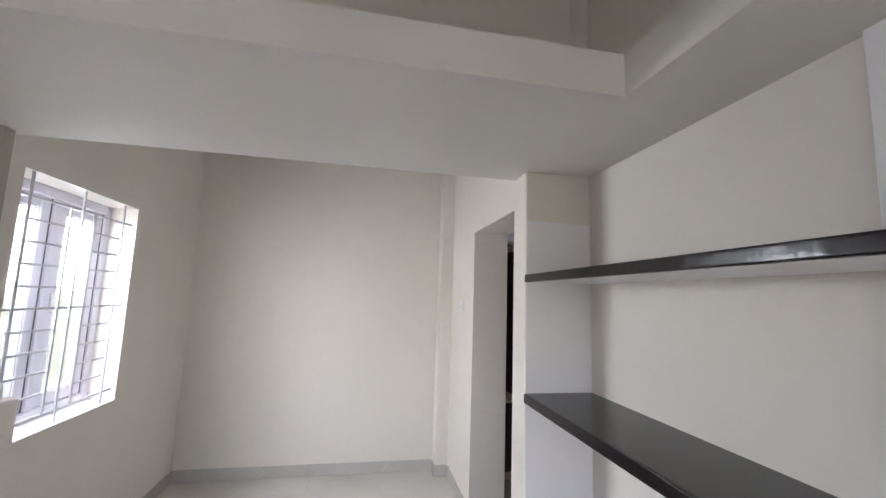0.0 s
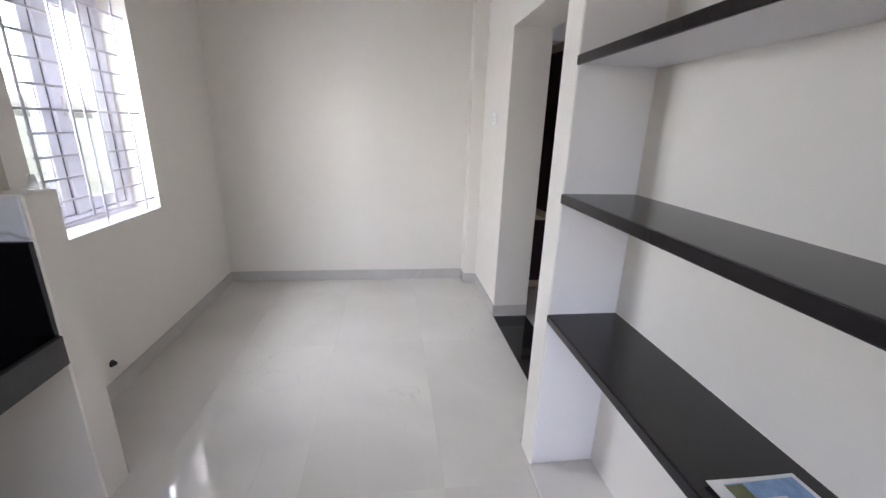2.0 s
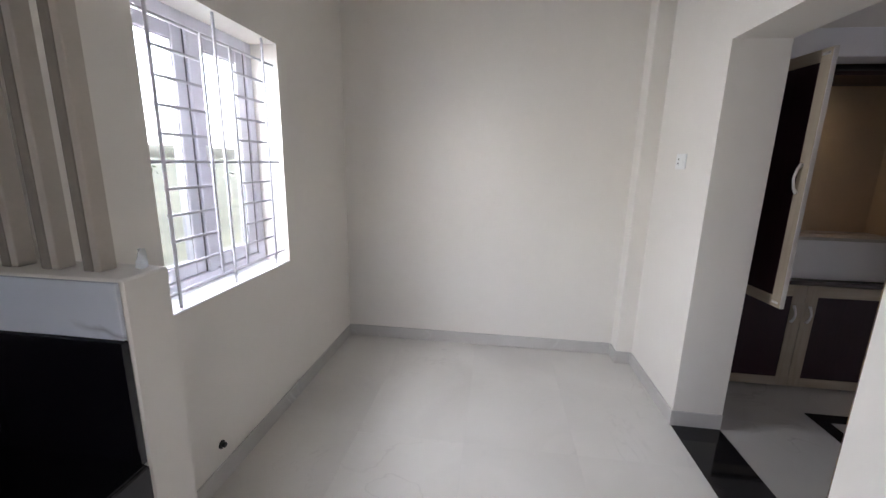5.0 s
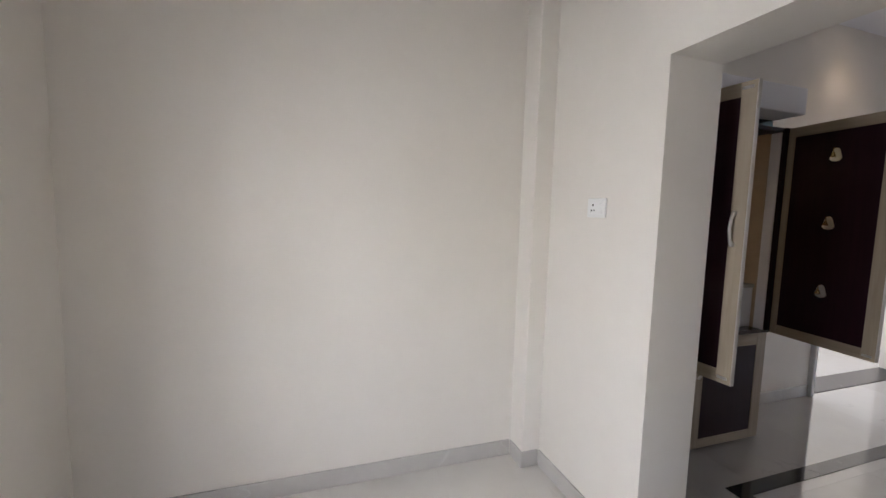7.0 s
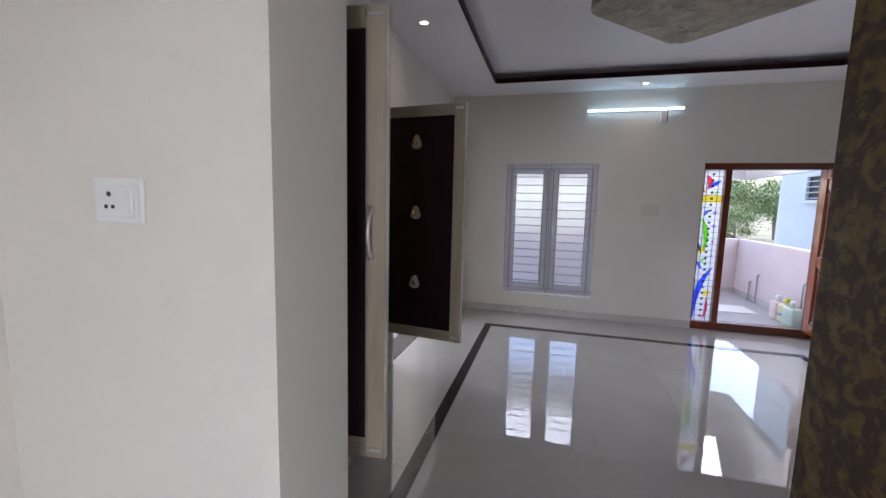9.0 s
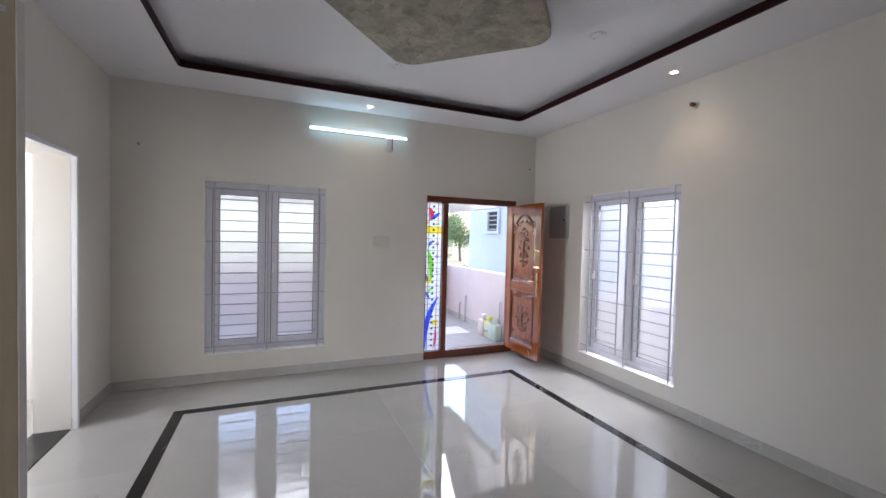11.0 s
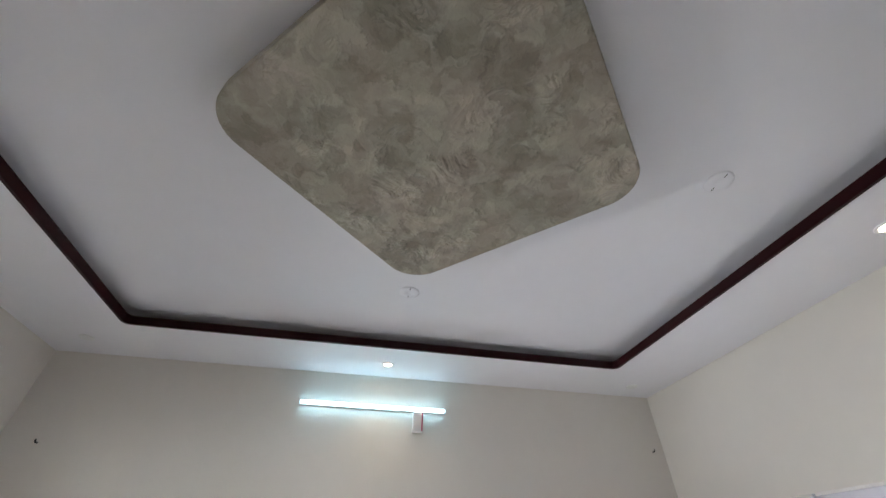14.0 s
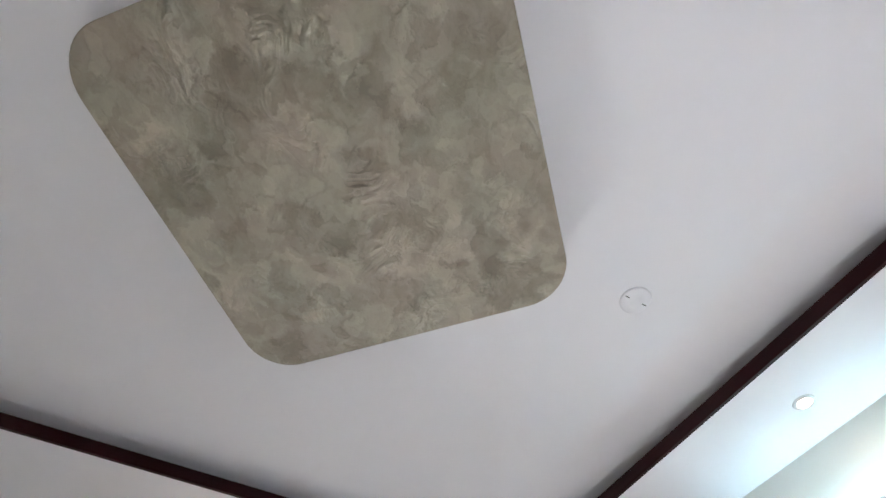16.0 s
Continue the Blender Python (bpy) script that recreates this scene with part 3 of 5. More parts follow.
tagged(part("ceiling_trim", ring(rounded(TX0 + 0.018, TX1 - 0.018, TY0 + 0.018, TY1 - 0.018, 0.04), rounded(TX0 + 0.001, TX1 - 0.001, TY0 + 0.001, TY1 - 0.001, 0.05), TZ - 0.004, TZ + 0.054), M_MAROON), "maroon gloss fascia round the tray", "trim", kind="structure")

# textured finish on the passage jamb and the living room's west wall
tagged(part("wall_stencil_finish", blocks((2.302, 2.672, 0.4545, 0.4605, 0.0, 2.10), (2.661, 2.672, -2.46, 0.454, 0.0, 3.02)), M_STENCIL), "umber and gold stencil-textured wall finish", "wall finish", kind="structure")

# floors: bedding sheets, tiles are laid last
block_structure("floor_bed_kitchen", [(-0.10, 2.30, -3.2, 2.365, -0.12, -0.006)], M_GROUT, "grey grout bed under the floor tiles", "floor")
block_structure("floor_bed_living", [(2.57, 7.616, -2.69, 2.63, -0.12, -0.006)], M_GROUT, "grey grout bed under the living room tiles", "floor")
block_structure("floor_bed_passage", [(2.30, 2.57, -3.2, 2.365, -0.12, -0.006)], M_GROUT, "grey bed under the threshold", "floor")
tagged(part("floor_threshold", blocks((2.301, 2.569, 0.462, 1.481, -0.006, 0.004), bevel=0.002), M_BLACK_STONE), "black veined granite threshold slab", "threshold", kind="structure")
tagged(part("floor_plinth_counter", blocks((-0.106, 0.388, -2.6, 0.003, -0.004, 0.022), bevel=0.003), M_TILE), "grey tiled plinth under the kitchen counter", "plinth", kind="structure")
tagged(part("floor_plinth_shelves", blocks((2.082, 2.386, -1.7, -0.002, -0.004, 0.022), bevel=0.003), M_TILE), "grey tiled plinth under the shelves", "plinth", kind="structure")

SK = 0.096


def skirting(name, x0, x1, y0, y1):
    tagged(part(name, blocks((x0, x1, y0, y1, 0.0, SK), bevel=0.002), M_SKIRT), "grey tile skirting with a square top", "skirting", kind="structure")


skirting("baseboard_nook_west", 0.0, 0.011, 0.137, 2.364)
skirting("baseboard_nook_north", 0.011, 2.174, 2.354, 2.365)
skirting("baseboard_column_side", 2.175, 2.186, 2.222, 2.354)
skirting("baseboard_column_front", 2.175, 2.289, 2.211, 2.222)
skirting("baseboard_nook_east", 2.289, 2.300, 1.472, 2.211)
skirting("baseboard_jamb", 2.300, 2.570, 1.472, 1.4815)
skirting("baseboard_nook_return", 2.289, 2.300, 0.1445, 0.45)
skirting("baseboard_half_wall", 0.011, 0.374, 0.136, 0.147)
skirting("baseboard_stub", 2.096, 2.289, 0.133, 0.144)
skirting("baseboard_living_east_a", 7.375, 7.386, -0.824, 2.389)
skirting("baseboard_living_east_b", 7.375, 7.386, -2.45, -2.162)
skirting("baseboard_living_south", 2.68, 7.386, -2.462, -2.451)
skirting("baseboard_living_north_a", 3.96, 5.08, 2.389, 2.40)
skirting("baseboard_living_north_b", 6.60, 7.375, 2.389, 2.40)

# lobby behind the north opening; the window hole is added for the fill lamp
wall("wall_lobby_north", "y", 4.4, 4.6, 4.2, 7.6, 0, 3.0, [(5.1, 6.7, 0.95, 2.2)])
wall("wall_lobby_west", "x", 4.0, 4.2, 2.63, 4.6, 0, 3.0)
wall("wall_lobby_east", "x", 7.4, 7.6, 2.63, 4.6, 0, 3.0)
block_structure("ceiling_lobby", [(4.0, 7.6, 2.63, 4.6, 3.0, 3.1)], M_CEIL, "white lobby ceiling", "ceiling")
block_structure("floor_lobby", [(4.2, 7.4, 2.63, 4.4, -0.1, 0.0)], M_WHITE_TILE, "polished pale lobby floor", "floor")
tagged(part("floor_threshold_lobby", blocks((5.082, 6.598, 2.402, 2.628, -0.006, 0.005), bevel=0.002), M_BLACK_STONE), "black granite threshold slab of the lobby", "threshold", kind="structure")
tagged(part("trim_lobby_opening", blocks((5.045, 5.08, 2.36, 2.40, 0, 2.165), (6.60, 6.635, 2.36, 2.40, 0, 2.165), (5.08, 6.60, 2.36, 2.40, 2.13, 2.165), bevel=0.004), M_CEIL), "white painted architrave of the lobby opening", "trim", kind="structure")

# black border inlaid in the living room floor
BX0, BX1, BY0, BY1, BW = 3.19, 6.697, -1.718, 1.737, 0.085
tagged(part("floor_border", ring([(BX0 + BW, BY0 + BW), (BX1 - BW, BY0 + BW), (BX1 - BW, BY1 - BW), (BX0 + BW, BY1 - BW)], [(BX0, BY0), (BX1, BY0), (BX1, BY1), (BX0, BY1)], -0.004, 0.0035), M_BLACK_STONE), "black veined granite border band in the floor", "floor border", kind="structure")


# ---- windows ----
def window(name, m, w, h, depth, pane, label, thirds, uprights, span):
    """Two-light window in an opening w by h: local x along the wall, y outward, z up from the sill's inner corner."""
    win = holder(name, m, label, "window", kind="structure")
    f, d0, d1 = 0.055, depth, depth + 0.07
    part("window_frame", blocks((0, f, d0, d1, 0, h), (w - f, w, d0, d1, 0, h), (f, w - f, d0, d1, 0, f), (f, w - f, d0, d1, h - f, h), (w / 2 - f / 2, w / 2 + f / 2, d0 - 0.003, d1, f, h - f), bevel=0.004), M_UPVC, win, "white uPVC frame with a centre mullion")
    for a, b in ((f, w / 2 - f / 2), (w / 2 + f / 2, w - f)):
        s, e0, e1 = 0.064, d0 + 0.014, d1 - 0.006
        a, b = a + 0.002, b - 0.002
        z0, z1 = f + 0.002, h - f - 0.002
        sash = part("sash", blocks((a, a + s, e0, e1, z0, z1), (b - s, b, e0, e1, z0, z1), (a + s, b - s, e0, e1, z0, z0 + s), (a + s, b - s, e0, e1, z1 - s, z1), bevel=0.006, seg=2), M_UPVC, win)
        part("gasket", blocks((a + s - 0.001, a + s + 0.004, e0 + 0.006, e1 - 0.006, z0 + s, z1 - s), (b - s - 0.004, b - s + 0.001, e0 + 0.006, e1 - 0.006, z0 + s, z1 - s), (a + s, b - s, e0 + 0.006, e1 - 0.006, z0 + s - 0.001, z0 + s + 0.004), (a + s, b - s, e0 + 0.006, e1 - 0.006, z1 - s - 0.004, z1 - s + 0.001)), M_GASKET, sash)
        part("seal", blocks((a - 0.002, a + 0.0045, e0 - 0.0025, e0 + 0.004, z0, z1), (b - 0.0045, b + 0.002, e0 - 0.0025, e0 + 0.004, z0, z1)), M_GASKET, sash, "dark rubber seal at the sash edge")
        g = part("pane", blocks((a + s, b - s, (e0 + e1) / 2 - 0.003, (e0 + e1) / 2 + 0.003, z0 + s, z1 - s)), pane, sash)
        g.visible_shadow = False
        part("window_handle", blocks((a + 0.014, a + 0.038, e0 - 0.012, e0 + 0.002, h * 0.5 - 0.05, h * 0.5 + 0.05), (a + 0.018, a + 0.034, e0 - 0.03, e0 - 0.01, h * 0.5 - 0.06, h * 0.5 + 0.012), bevel=0.004), M_PLASTIC, sash)
    # steel guard grille standing inside the opening
    lo, hi = span
    grille = part("grille_frame", tube([(0.0, 0.03, lo), (w, 0.03, lo)], 0.0065, 6), M_GRILLE, win, "white enamelled steel guard grille")
    for k in range(1, thirds + 1):
        z = lo + (hi - lo) * k / thirds
        part("guard_rail", tube([(0.0, 0.03, z), (w, 0.03, z)], 0.0065, 6), M_GRILLE, grille)
    for i, u in enumerate(uprights):
        top, low = (hi, lo) if i in (1, 3) else (h, 0.0)
        part("guard_upright", tube([(u, 0.022, low), (u, 0.022, top)], 0.007, 6), M_GRILLE, grille)
    n = 5 * thirds
    for a, b in ((uprights[0], uprights[1]), (uprights[3], uprights[4])):
        for k in range(1, n):
            if k % 5:
                z = lo + (hi - lo) * k / n
                part("guard_bar", tube([(a, 0.031, z), (b, 0.031, z)], 0.0062, 6), M_GRILLE, grille)
    return win


window("window_1", pose(0.0, 0.518, 0.895, rz=90), 0.897, 1.199, 0.15, M_GLASS, "white uPVC window with clear glass and a steel guard grille", 2, (0.079, 0.341, 0.429, 0.529, 0.792), (0.066, 1.09))
window("window_2", pose(7.386, 1.612, 0.292, rz=-90), 1.206, 1.812, 0.095, M_FROST, "white uPVC window with patterned glass and a guard grille", 3, (0.086, 0.501, 0.599, 0.704, 1.127), (0.07, 1.744))
window("window_3", pose(6.40, -2.462, 0.244, rz=180), 1.25, 1.879, 0.115, M_FROST, "white uPVC window with patterned glass and a guard grille", 3, (0.112, 0.538, 0.648, 0.761, 1.175), (0.094, 1.797))
for nm, m, w, d in (("window_sill_nook", pose(0, 0.518, 0.895, rz=90), 0.897, 0.15), ("window_sill_living_east", pose(7.386, 1.612, 0.292, rz=-90), 1.206, 0.095), ("window_sill_living_south", pose(6.40, -2.462, 0.244, rz=180), 1.25, 0.115)):
    s = part(nm, blocks((0.001, w - 0.001, -0.006, d, -0.004, 0.004), bevel=0.002), M_CEIL)
    s.matrix_world = m
    tagged(s, "white painted window sill", "window sill", kind="structure")
# plain windows of the kitchen and the lobby; the lobby's is unseen, added for its lamp
lw = holder("window_added_lobby", pose(5.1, 4.4, 0.95), "white framed unseen window added for the lobby fill lamp", "window", kind="structure")
part("window_frame", blocks((0, 0.06, 0.1, 0.16, 0, 1.25), (1.54, 1.6, 0.1, 0.16, 0, 1.25), (0.06, 1.54, 0.1, 0.16, 0, 0.06), (0.06, 1.54, 0.1, 0.16, 1.19, 1.25), bevel=0.004), M_UPVC, lw)
kw = holder("window_4", pose(1.9, -3.2, 0.95, rz=180), "white framed kitchen window", "window", kind="structure")
part("window_frame", blocks((0, 0.06, 0.1, 0.16, 0, 1.25), (1.54, 1.6, 0.1, 0.16, 0, 1.25), (0.06, 1.54, 0.1, 0.16, 0, 0.06), (0.06, 1.54, 0.1, 0.16, 1.19, 1.25), bevel=0.004), M_UPVC, kw)


# ---- kitchen things ----
counter = holder("kitchen_counter", pose(0, 0, 0), "black granite kitchen counter against the half wall", "counter")
part("worktop", blocks((-0.098, 0.388, -2.6, -0.022, 0.715, 0.75), bevel=0.003), M_COUNTER, counter)
part("apron", blocks((0.368, 0.396, -2.6, -0.022, 0.638, 0.748), bevel=0.004), M_SHELF, counter, "charcoal granite drop edge")
part("backsplash_end", blocks((-0.078, 0.368, -0.02, -0.001, 0.735, 1.068), bevel=0.002), M_COUNTER, counter, "polished black granite upstand")
part("backsplash", blocks((-0.099, -0.079, -2.6, -0.001, 0.752, 1.068), bevel=0.002), M_COUNTER, counter, "polished black granite upstand")
part("support_wall", blocks((-0.098, 0.34, -2.6, -2.5, 0.022, 0.715)), M_WALL, counter)
tiles = holder("wall_tiling", pose(0, 0, 0), "white grey-veined marble-look wall tiles", "wall tile", kind="structure")
part("tile", blocks((-0.098, 0.366, -0.012, -0.001, 1.070, 1.209), bevel=0.0015), M_MARBLE, tiles)
for i in range(4):
    part("tile", blocks((-0.0995, -0.088, -0.014 - 0.6 * (i + 1), -0.016 - 0.6 * i, 1.070, 1.668), bevel=0.0015), M_MARBLE, tiles)
    part("tile", blocks((-0.0995, -0.088, -0.014 - 0.6 * (i + 1), -0.016 - 0.6 * i, 1.670, 2.106), bevel=0.0015), M_MARBLE, tiles)
# each slat is two boards, so shade and light sit in their colours
for x in (-0.012, 0.104, 0.222):
    slat = holder("screen_slat", pose(x, 0.045, 1.2145), "taupe painted upright slat with shaded and lit sides coloured in, on the half wall", "slat", "slats of the kitchen screen")
    part("shaded_side", blocks((0, 0.026, 0, 0.048, 0, 0.895), bevel=0.002), M_SLAT_SHADED, slat)
    part("lit_side", blocks((0.0262, 0.047, 0.002, 0.046, 0, 0.895), bevel=0.002), M_SLAT_LIT, slat, "slat side coloured paler as if lit")
for z, th in ((0.756, 0.034), (1.234, 0.036), (1.690, 0.032)):
    sh = holder("wall_shelf", pose(0, 0, z), "charcoal granite shelf with a polished edge, let into the niche", "shelf", "shelves of the niche")
    part("top_slab", blocks((2.1005, 2.386, -1.68, 0.004, -0.018, 0.0), bevel=0.0015), M_SHELF, sh)
    part("front_edge", blocks((2.094, 2.108, -1.68, 0.004, -th, -0.0006), bevel=0.004, seg=2), M_EDGE_STONE, sh, "polished black edge strip")
    part("underside", blocks((2.1085, 2.384, -1.678, 0.003, -th + 0.003, -0.0185)), M_CEIL, sh, "white painted underside")

# brochure on the lowest shelf
broch = holder("brochure", pose(2.235, -0.86, 0.757, rz=1), "glossy sales brochure showing a house, on the shelf", "brochure")
bm = bmesh.new()
n = 8
grid = [[bm.verts.new((-0.105 + 0.21 * i / n, 0.075 - 0.15 * j, 0.002 + 0.006 * (1 - i / n) ** 2)) for i in range(n + 1)] for j in range(2)]
low = [[bm.verts.new((v.co.x, v.co.y, v.co.z - 0.0018)) for v in r] for r in grid]
for i in range(n):
    bm.faces.new((grid[0][i], grid[1][i], grid[1][i + 1], grid[0][i + 1]))
    bm.faces.new((low[0][i], low[0][i + 1], low[1][i + 1], low[1][i]))
    for a, b in ((grid[0], low[0]), (grid[1], low[1])):
        bm.faces.new((a[i], a[i + 1], b[i + 1], b[i]))
part("sheet", bm, M_PAPER, broch)
for nm, x0, x1, y0, y1, z, col in (("printed_sky", -0.075, 0.088, -0.06, 0.062, 0.0066, (0.20, 0.32, 0.52)), ("printed_tree", -0.075, -0.035, 0.0, 0.058, 0.0076, (0.12, 0.14, 0.05)), ("printed_house", -0.06, 0.03, -0.05, 0.022, 0.0086, (0.62, 0.60, 0.58)), ("printed_gate", -0.05, -0.015, -0.05, 0.005, 0.0096, (0.60, 0.28, 0.12)), ("printed_roof", -0.01, 0.045, -0.035, 0.005, 0.0100, (0.45, 0.42, 0.40))):
    part(nm, blocks((x0, x1, y0, y1, z, z + 0.0006)), material("ink_" + nm, col, 0.3, var=0.25, scale=40), broch)

# small things by the half wall
bag = part("plastic_wrap", lathe([(0.008, 0), (0.016, 0.004), (0.013, 0.02), (0.009, 0.034), (0.005, 0.05)], 9), glass("crumpled_film", (0.9, 0.92, 0.94), 0.3, clear=0.4))
for v in bag.data.vertices:
    v.co += Vector((0.005 * math.sin(v.co.z * 200 + v.index), 0.005 * math.cos(v.index * 2.1), 0))
bag.matrix_world = pose(0.325, 0.105, 1.2145)
tagged(bag, "crumpled clear plastic wrap on the half wall", "plastic wrap")
stub = holder("pipe_outlet", pose(0.0, 0.70, 0.19, ry=90), "black capped pipe outlet in the wall", "pipe outlet")
smooth(part("collar", lathe([(0.012, 0.0), (0.02, 0.001), (0.02, 0.005), (0.012, 0.006)], 16), M_DARK, stub))
smooth(part("cap", lathe([(0.011, 0.005), (0.012, 0.02), (0.009, 0.024), (0, 0.024)], 16), M_DARK, stub))


# ---- small electrical things ----
def socket_plate(m, w, h, label, switches, socket, mat):
    ob = holder("socket_outlet" if socket else "switch_plate", m, label, "power socket" if socket else "switch plate")
    part("plate", blocks((-w / 2, w / 2, -0.009, 0, -h / 2, h / 2), bevel=0.004, seg=2), mat, ob)
    part("insert", blocks((-w / 2 + 0.012, w / 2 - 0.012, -0.012, -0.008, -h / 2 + 0.012, h / 2 - 0.012), bevel=0.002), mat, ob)
    for k in range(switches):
        u = w / 2 - 0.028 - 0.024 * k
        part("rocker", blocks((u - 0.009, u + 0.009, -0.0155, -0.011, -0.022, 0.022), bevel=0.002), mat, ob)
    if socket:
        for u, z, r in ((-0.018, 0.013, 0.0052), (-0.027, -0.012, 0.0042), (-0.009, -0.012, 0.0042)):
            hole = part("pin_hole", lathe([(r, 0), (r, 0.0016)], 10), M_DARK, ob)
            hole.matrix_local = pose(u, -0.0118, z, rx=90)
    return ob


socket_plate(pose(2.30, 1.835, 1.525, rz=-90), 0.125, 0.09, "white modular power socket with a switch", 1, True, M_PLASTIC)
socket_plate(pose(7.386, -0.245, 1.508, rz=-90), 0.21, 0.14, "cream modular switch plate beside the front door", 5, False, material("cream_switch_plastic", (0.70, 0.675, 0.62), 0.35, var=0.01))


def tube_light():
    ob = holder("tube_light", pose(7.386, 0.034, 2.775, rz=-90), "lit cool-white LED tube batten on the wall", "tube light")
    part("batten", blocks((-0.57, 0.57, -0.022, 0.0, -0.018, 0.018), bevel=0.004), M_PLASTIC, ob)
    part("diffuser", blocks((-0.56, 0.56, -0.046, -0.021, -0.012, 0.012), bevel=0.009, seg=3), M_TUBE, ob, "glowing cool-white diffuser")
    for s in (-1, 1):
        part("end_cap", blocks((min(s * 0.56, s * 0.57), max(s * 0.56, s * 0.57), -0.049, -0.02, -0.0185, 0.0185), bevel=0.003), M_PLASTIC, ob)
    box = holder("wire_box", pose(7.386, -0.315, 2.68, rz=-90), "small white junction box with a red wire under the tube", "junction box")
    part("cover", blocks((-0.042, 0.042, -0.045, 0, -0.075, 0.068), bevel=0.004), M_PLASTIC, box)
    part("wire", tube([(0.03, -0.047, 0.1), (0.031, -0.05, 0.03), (0.03, -0.048, -0.07)], 0.005, 6), material("red_insulation", (0.45, 0.03, 0.10), 0.5), box, "red insulated wire")


tube_light()


def spot(x, y, on, z=TZ, watts=1.3, label="", group="spotlights of the ceiling border"):
    ob = holder("ceiling_spot", pose(x, y, z, rx=180), label or ("small round warm spotlight, lit" if on else "small round ceiling spotlight, unlit"), "spotlight", group)
    smooth(part("bezel", lathe([(0.030, 0.0), (0.047, 0.0), (0.045, 0.005), (0.034, 0.008), (0.030, 0.004)], 24), M_PLASTIC, ob))
    smooth(part("lens", lathe([(0.030, 0.0005), (0.029, 0.004), (0.015, 0.0055), (0, 0.006)], 20), M_SPOT if on else M_PLASTIC, ob))
    if on:
        lamp = new("spot_glow", bpy.data.lights.new("spot_glow", "SPOT"))
        lamp.data.energy, lamp.data.color, lamp.data.spot_size, lamp.data.spot_blend, lamp.data.shadow_soft_size = watts, (1.0, 0.78, 0.55), radians(110), 0.8, 0.025
        lamp.matrix_world = look((x, y, z - 0.012), (x, y, 0))
    return ob


for x, y, on in ((7.12, -0.024, True), (5.03, -2.15, True), (5.03, 2.10, True), (7.10, 2.075, False), (7.145, -2.155, False), (2.93, -0.024, False), (2.93, -2.15, False)):
    spot(x, y, on, watts=0.35 if x > 7 else 0.75)


def fan_plate(x, y):
    ob = holder("ceiling_hook_cover", pose(x, y, RZ, rx=180), "round white ceiling box cover with two screws", "ceiling cover")
    smooth(part("disc", lathe([(0.0, 0.0), (0.062, 0.0), (0.064, 0.002), (0.058, 0.005), (0.02, 0.006), (0.016, 0.003), (0, 0.003)], 28), M_CEIL, ob))
    for s in (-1, 1):
        part("slot", blocks((s * 0.042 - 0.010, s * 0.042 + 0.010, -0.002, 0.002, 0.0035, 0.0066)), M_DARK, ob)
    return ob


fan_plate(6.246, -0.062)
fan_plate(5.035, -1.31)

# trowelled plaster panel, turned diamond-wise
panel = part("ceiling_panel", slab(rounded(-0.622, 0.622, -0.622, 0.622, 0.165, 10), 0.0, 0.075), M_TROWEL)
bev = panel.modifiers.new("edge", "BEVEL")
bev.width, bev.segments, bev.limit_method, bev.angle_limit = 0.006, 2, "ANGLE", radians(50)
panel.matrix_world = pose(5.04, -0.025, 3.005, rz=45)
tagged(panel, "square rounded panel of trowelled grey-brown plaster", "ceiling panel")
part("panel_core", blocks((-0.4, 0.4, -0.4, 0.4, 0.075, RZ - 3.005 - 0.001)), M_CEIL, panel)

# bulb holder and hooks on the walls
bh = holder("bulb_holder", pose(5.047, -2.462, 2.80, rx=-90), "brown bulb holder without a bulb", "bulb holder")
smooth(part("base", lathe([(0.028, 0), (0.028, 0.012), (0.02, 0.016)], 18), M_PLASTIC, bh))
smooth(part("socket", lathe([(0.018, 0.014), (0.019, 0.045), (0.017, 0.06), (0.012, 0.06)], 16), M_FRAME, bh, "dark brown socket"))
for y, z in ((2.17, 2.41), (-2.353, 2.565)):
    hk = part("wall_hook", tube([(0, 0, 0), (-0.02, 0, 0), (-0.028, 0, 0.006), (-0.03, 0, 0.016)], 0.0055, 8), M_DARK)
    hk.matrix_world = pose(7.386, y, z)
    tagged(hk, "small dark metal hook on the wall", "hook")
mcb = holder("distribution_board", pose(6.815, -2.462, 1.81), "grey steel distribution board on the wall", "electrical panel")
part("case", blocks((-0.175, 0.175, -0.004, 0.03, -0.205, 0.205), bevel=0.003), material("grey_steel_paint", (0.40, 0.40, 0.40), 0.45), mcb)
part("door", blocks((-0.163, 0.163, -0.001, 0.036, -0.193, 0.193), bevel=0.004), material("grey_board_door", (0.36, 0.36, 0.365), 0.4), mcb)
part("latch", lathe([(0.014, 0), (0.014, 0.008), (0.008, 0.012)], 14), M_DARK, mcb).matrix_local = pose(-0.12, 0.035, 0.03, rx=-90)


# ---- front door with its stained sidelight ----
FZ = 2.11
door_frame = holder("door_1", pose(7.386, -0.826, 0, rz=-90), "varnished teak front door frame with a stained glass sidelight", "door frame", kind="structure")
# local x runs along the wall towards the hinge side, y outward
for box in ((0.002, 0.012, 0.0, 0.12, 0.0, FZ - 0.002), (0.236, 0.305, -0.004, 0.12, 0.10, 2.03), (1.262, 1.332, 0.0, 0.12, 0.0, FZ - 0.002)):
    part("frame_post", blocks(box, bevel=0.005, seg=2), M_FRAME, door_frame, "dark varnished teak post")
part("frame_head", blocks((0.012, 1.262, 0.0, 0.12, 2.03, FZ - 0.002), bevel=0.005, seg=2), M_FRAME_H, door_frame)
part("frame_sill", blocks((0.012, 1.262, 0.0, 0.12, 0.0, 0.10), bevel=0.006, seg=2), M_FRAME_H, door_frame)
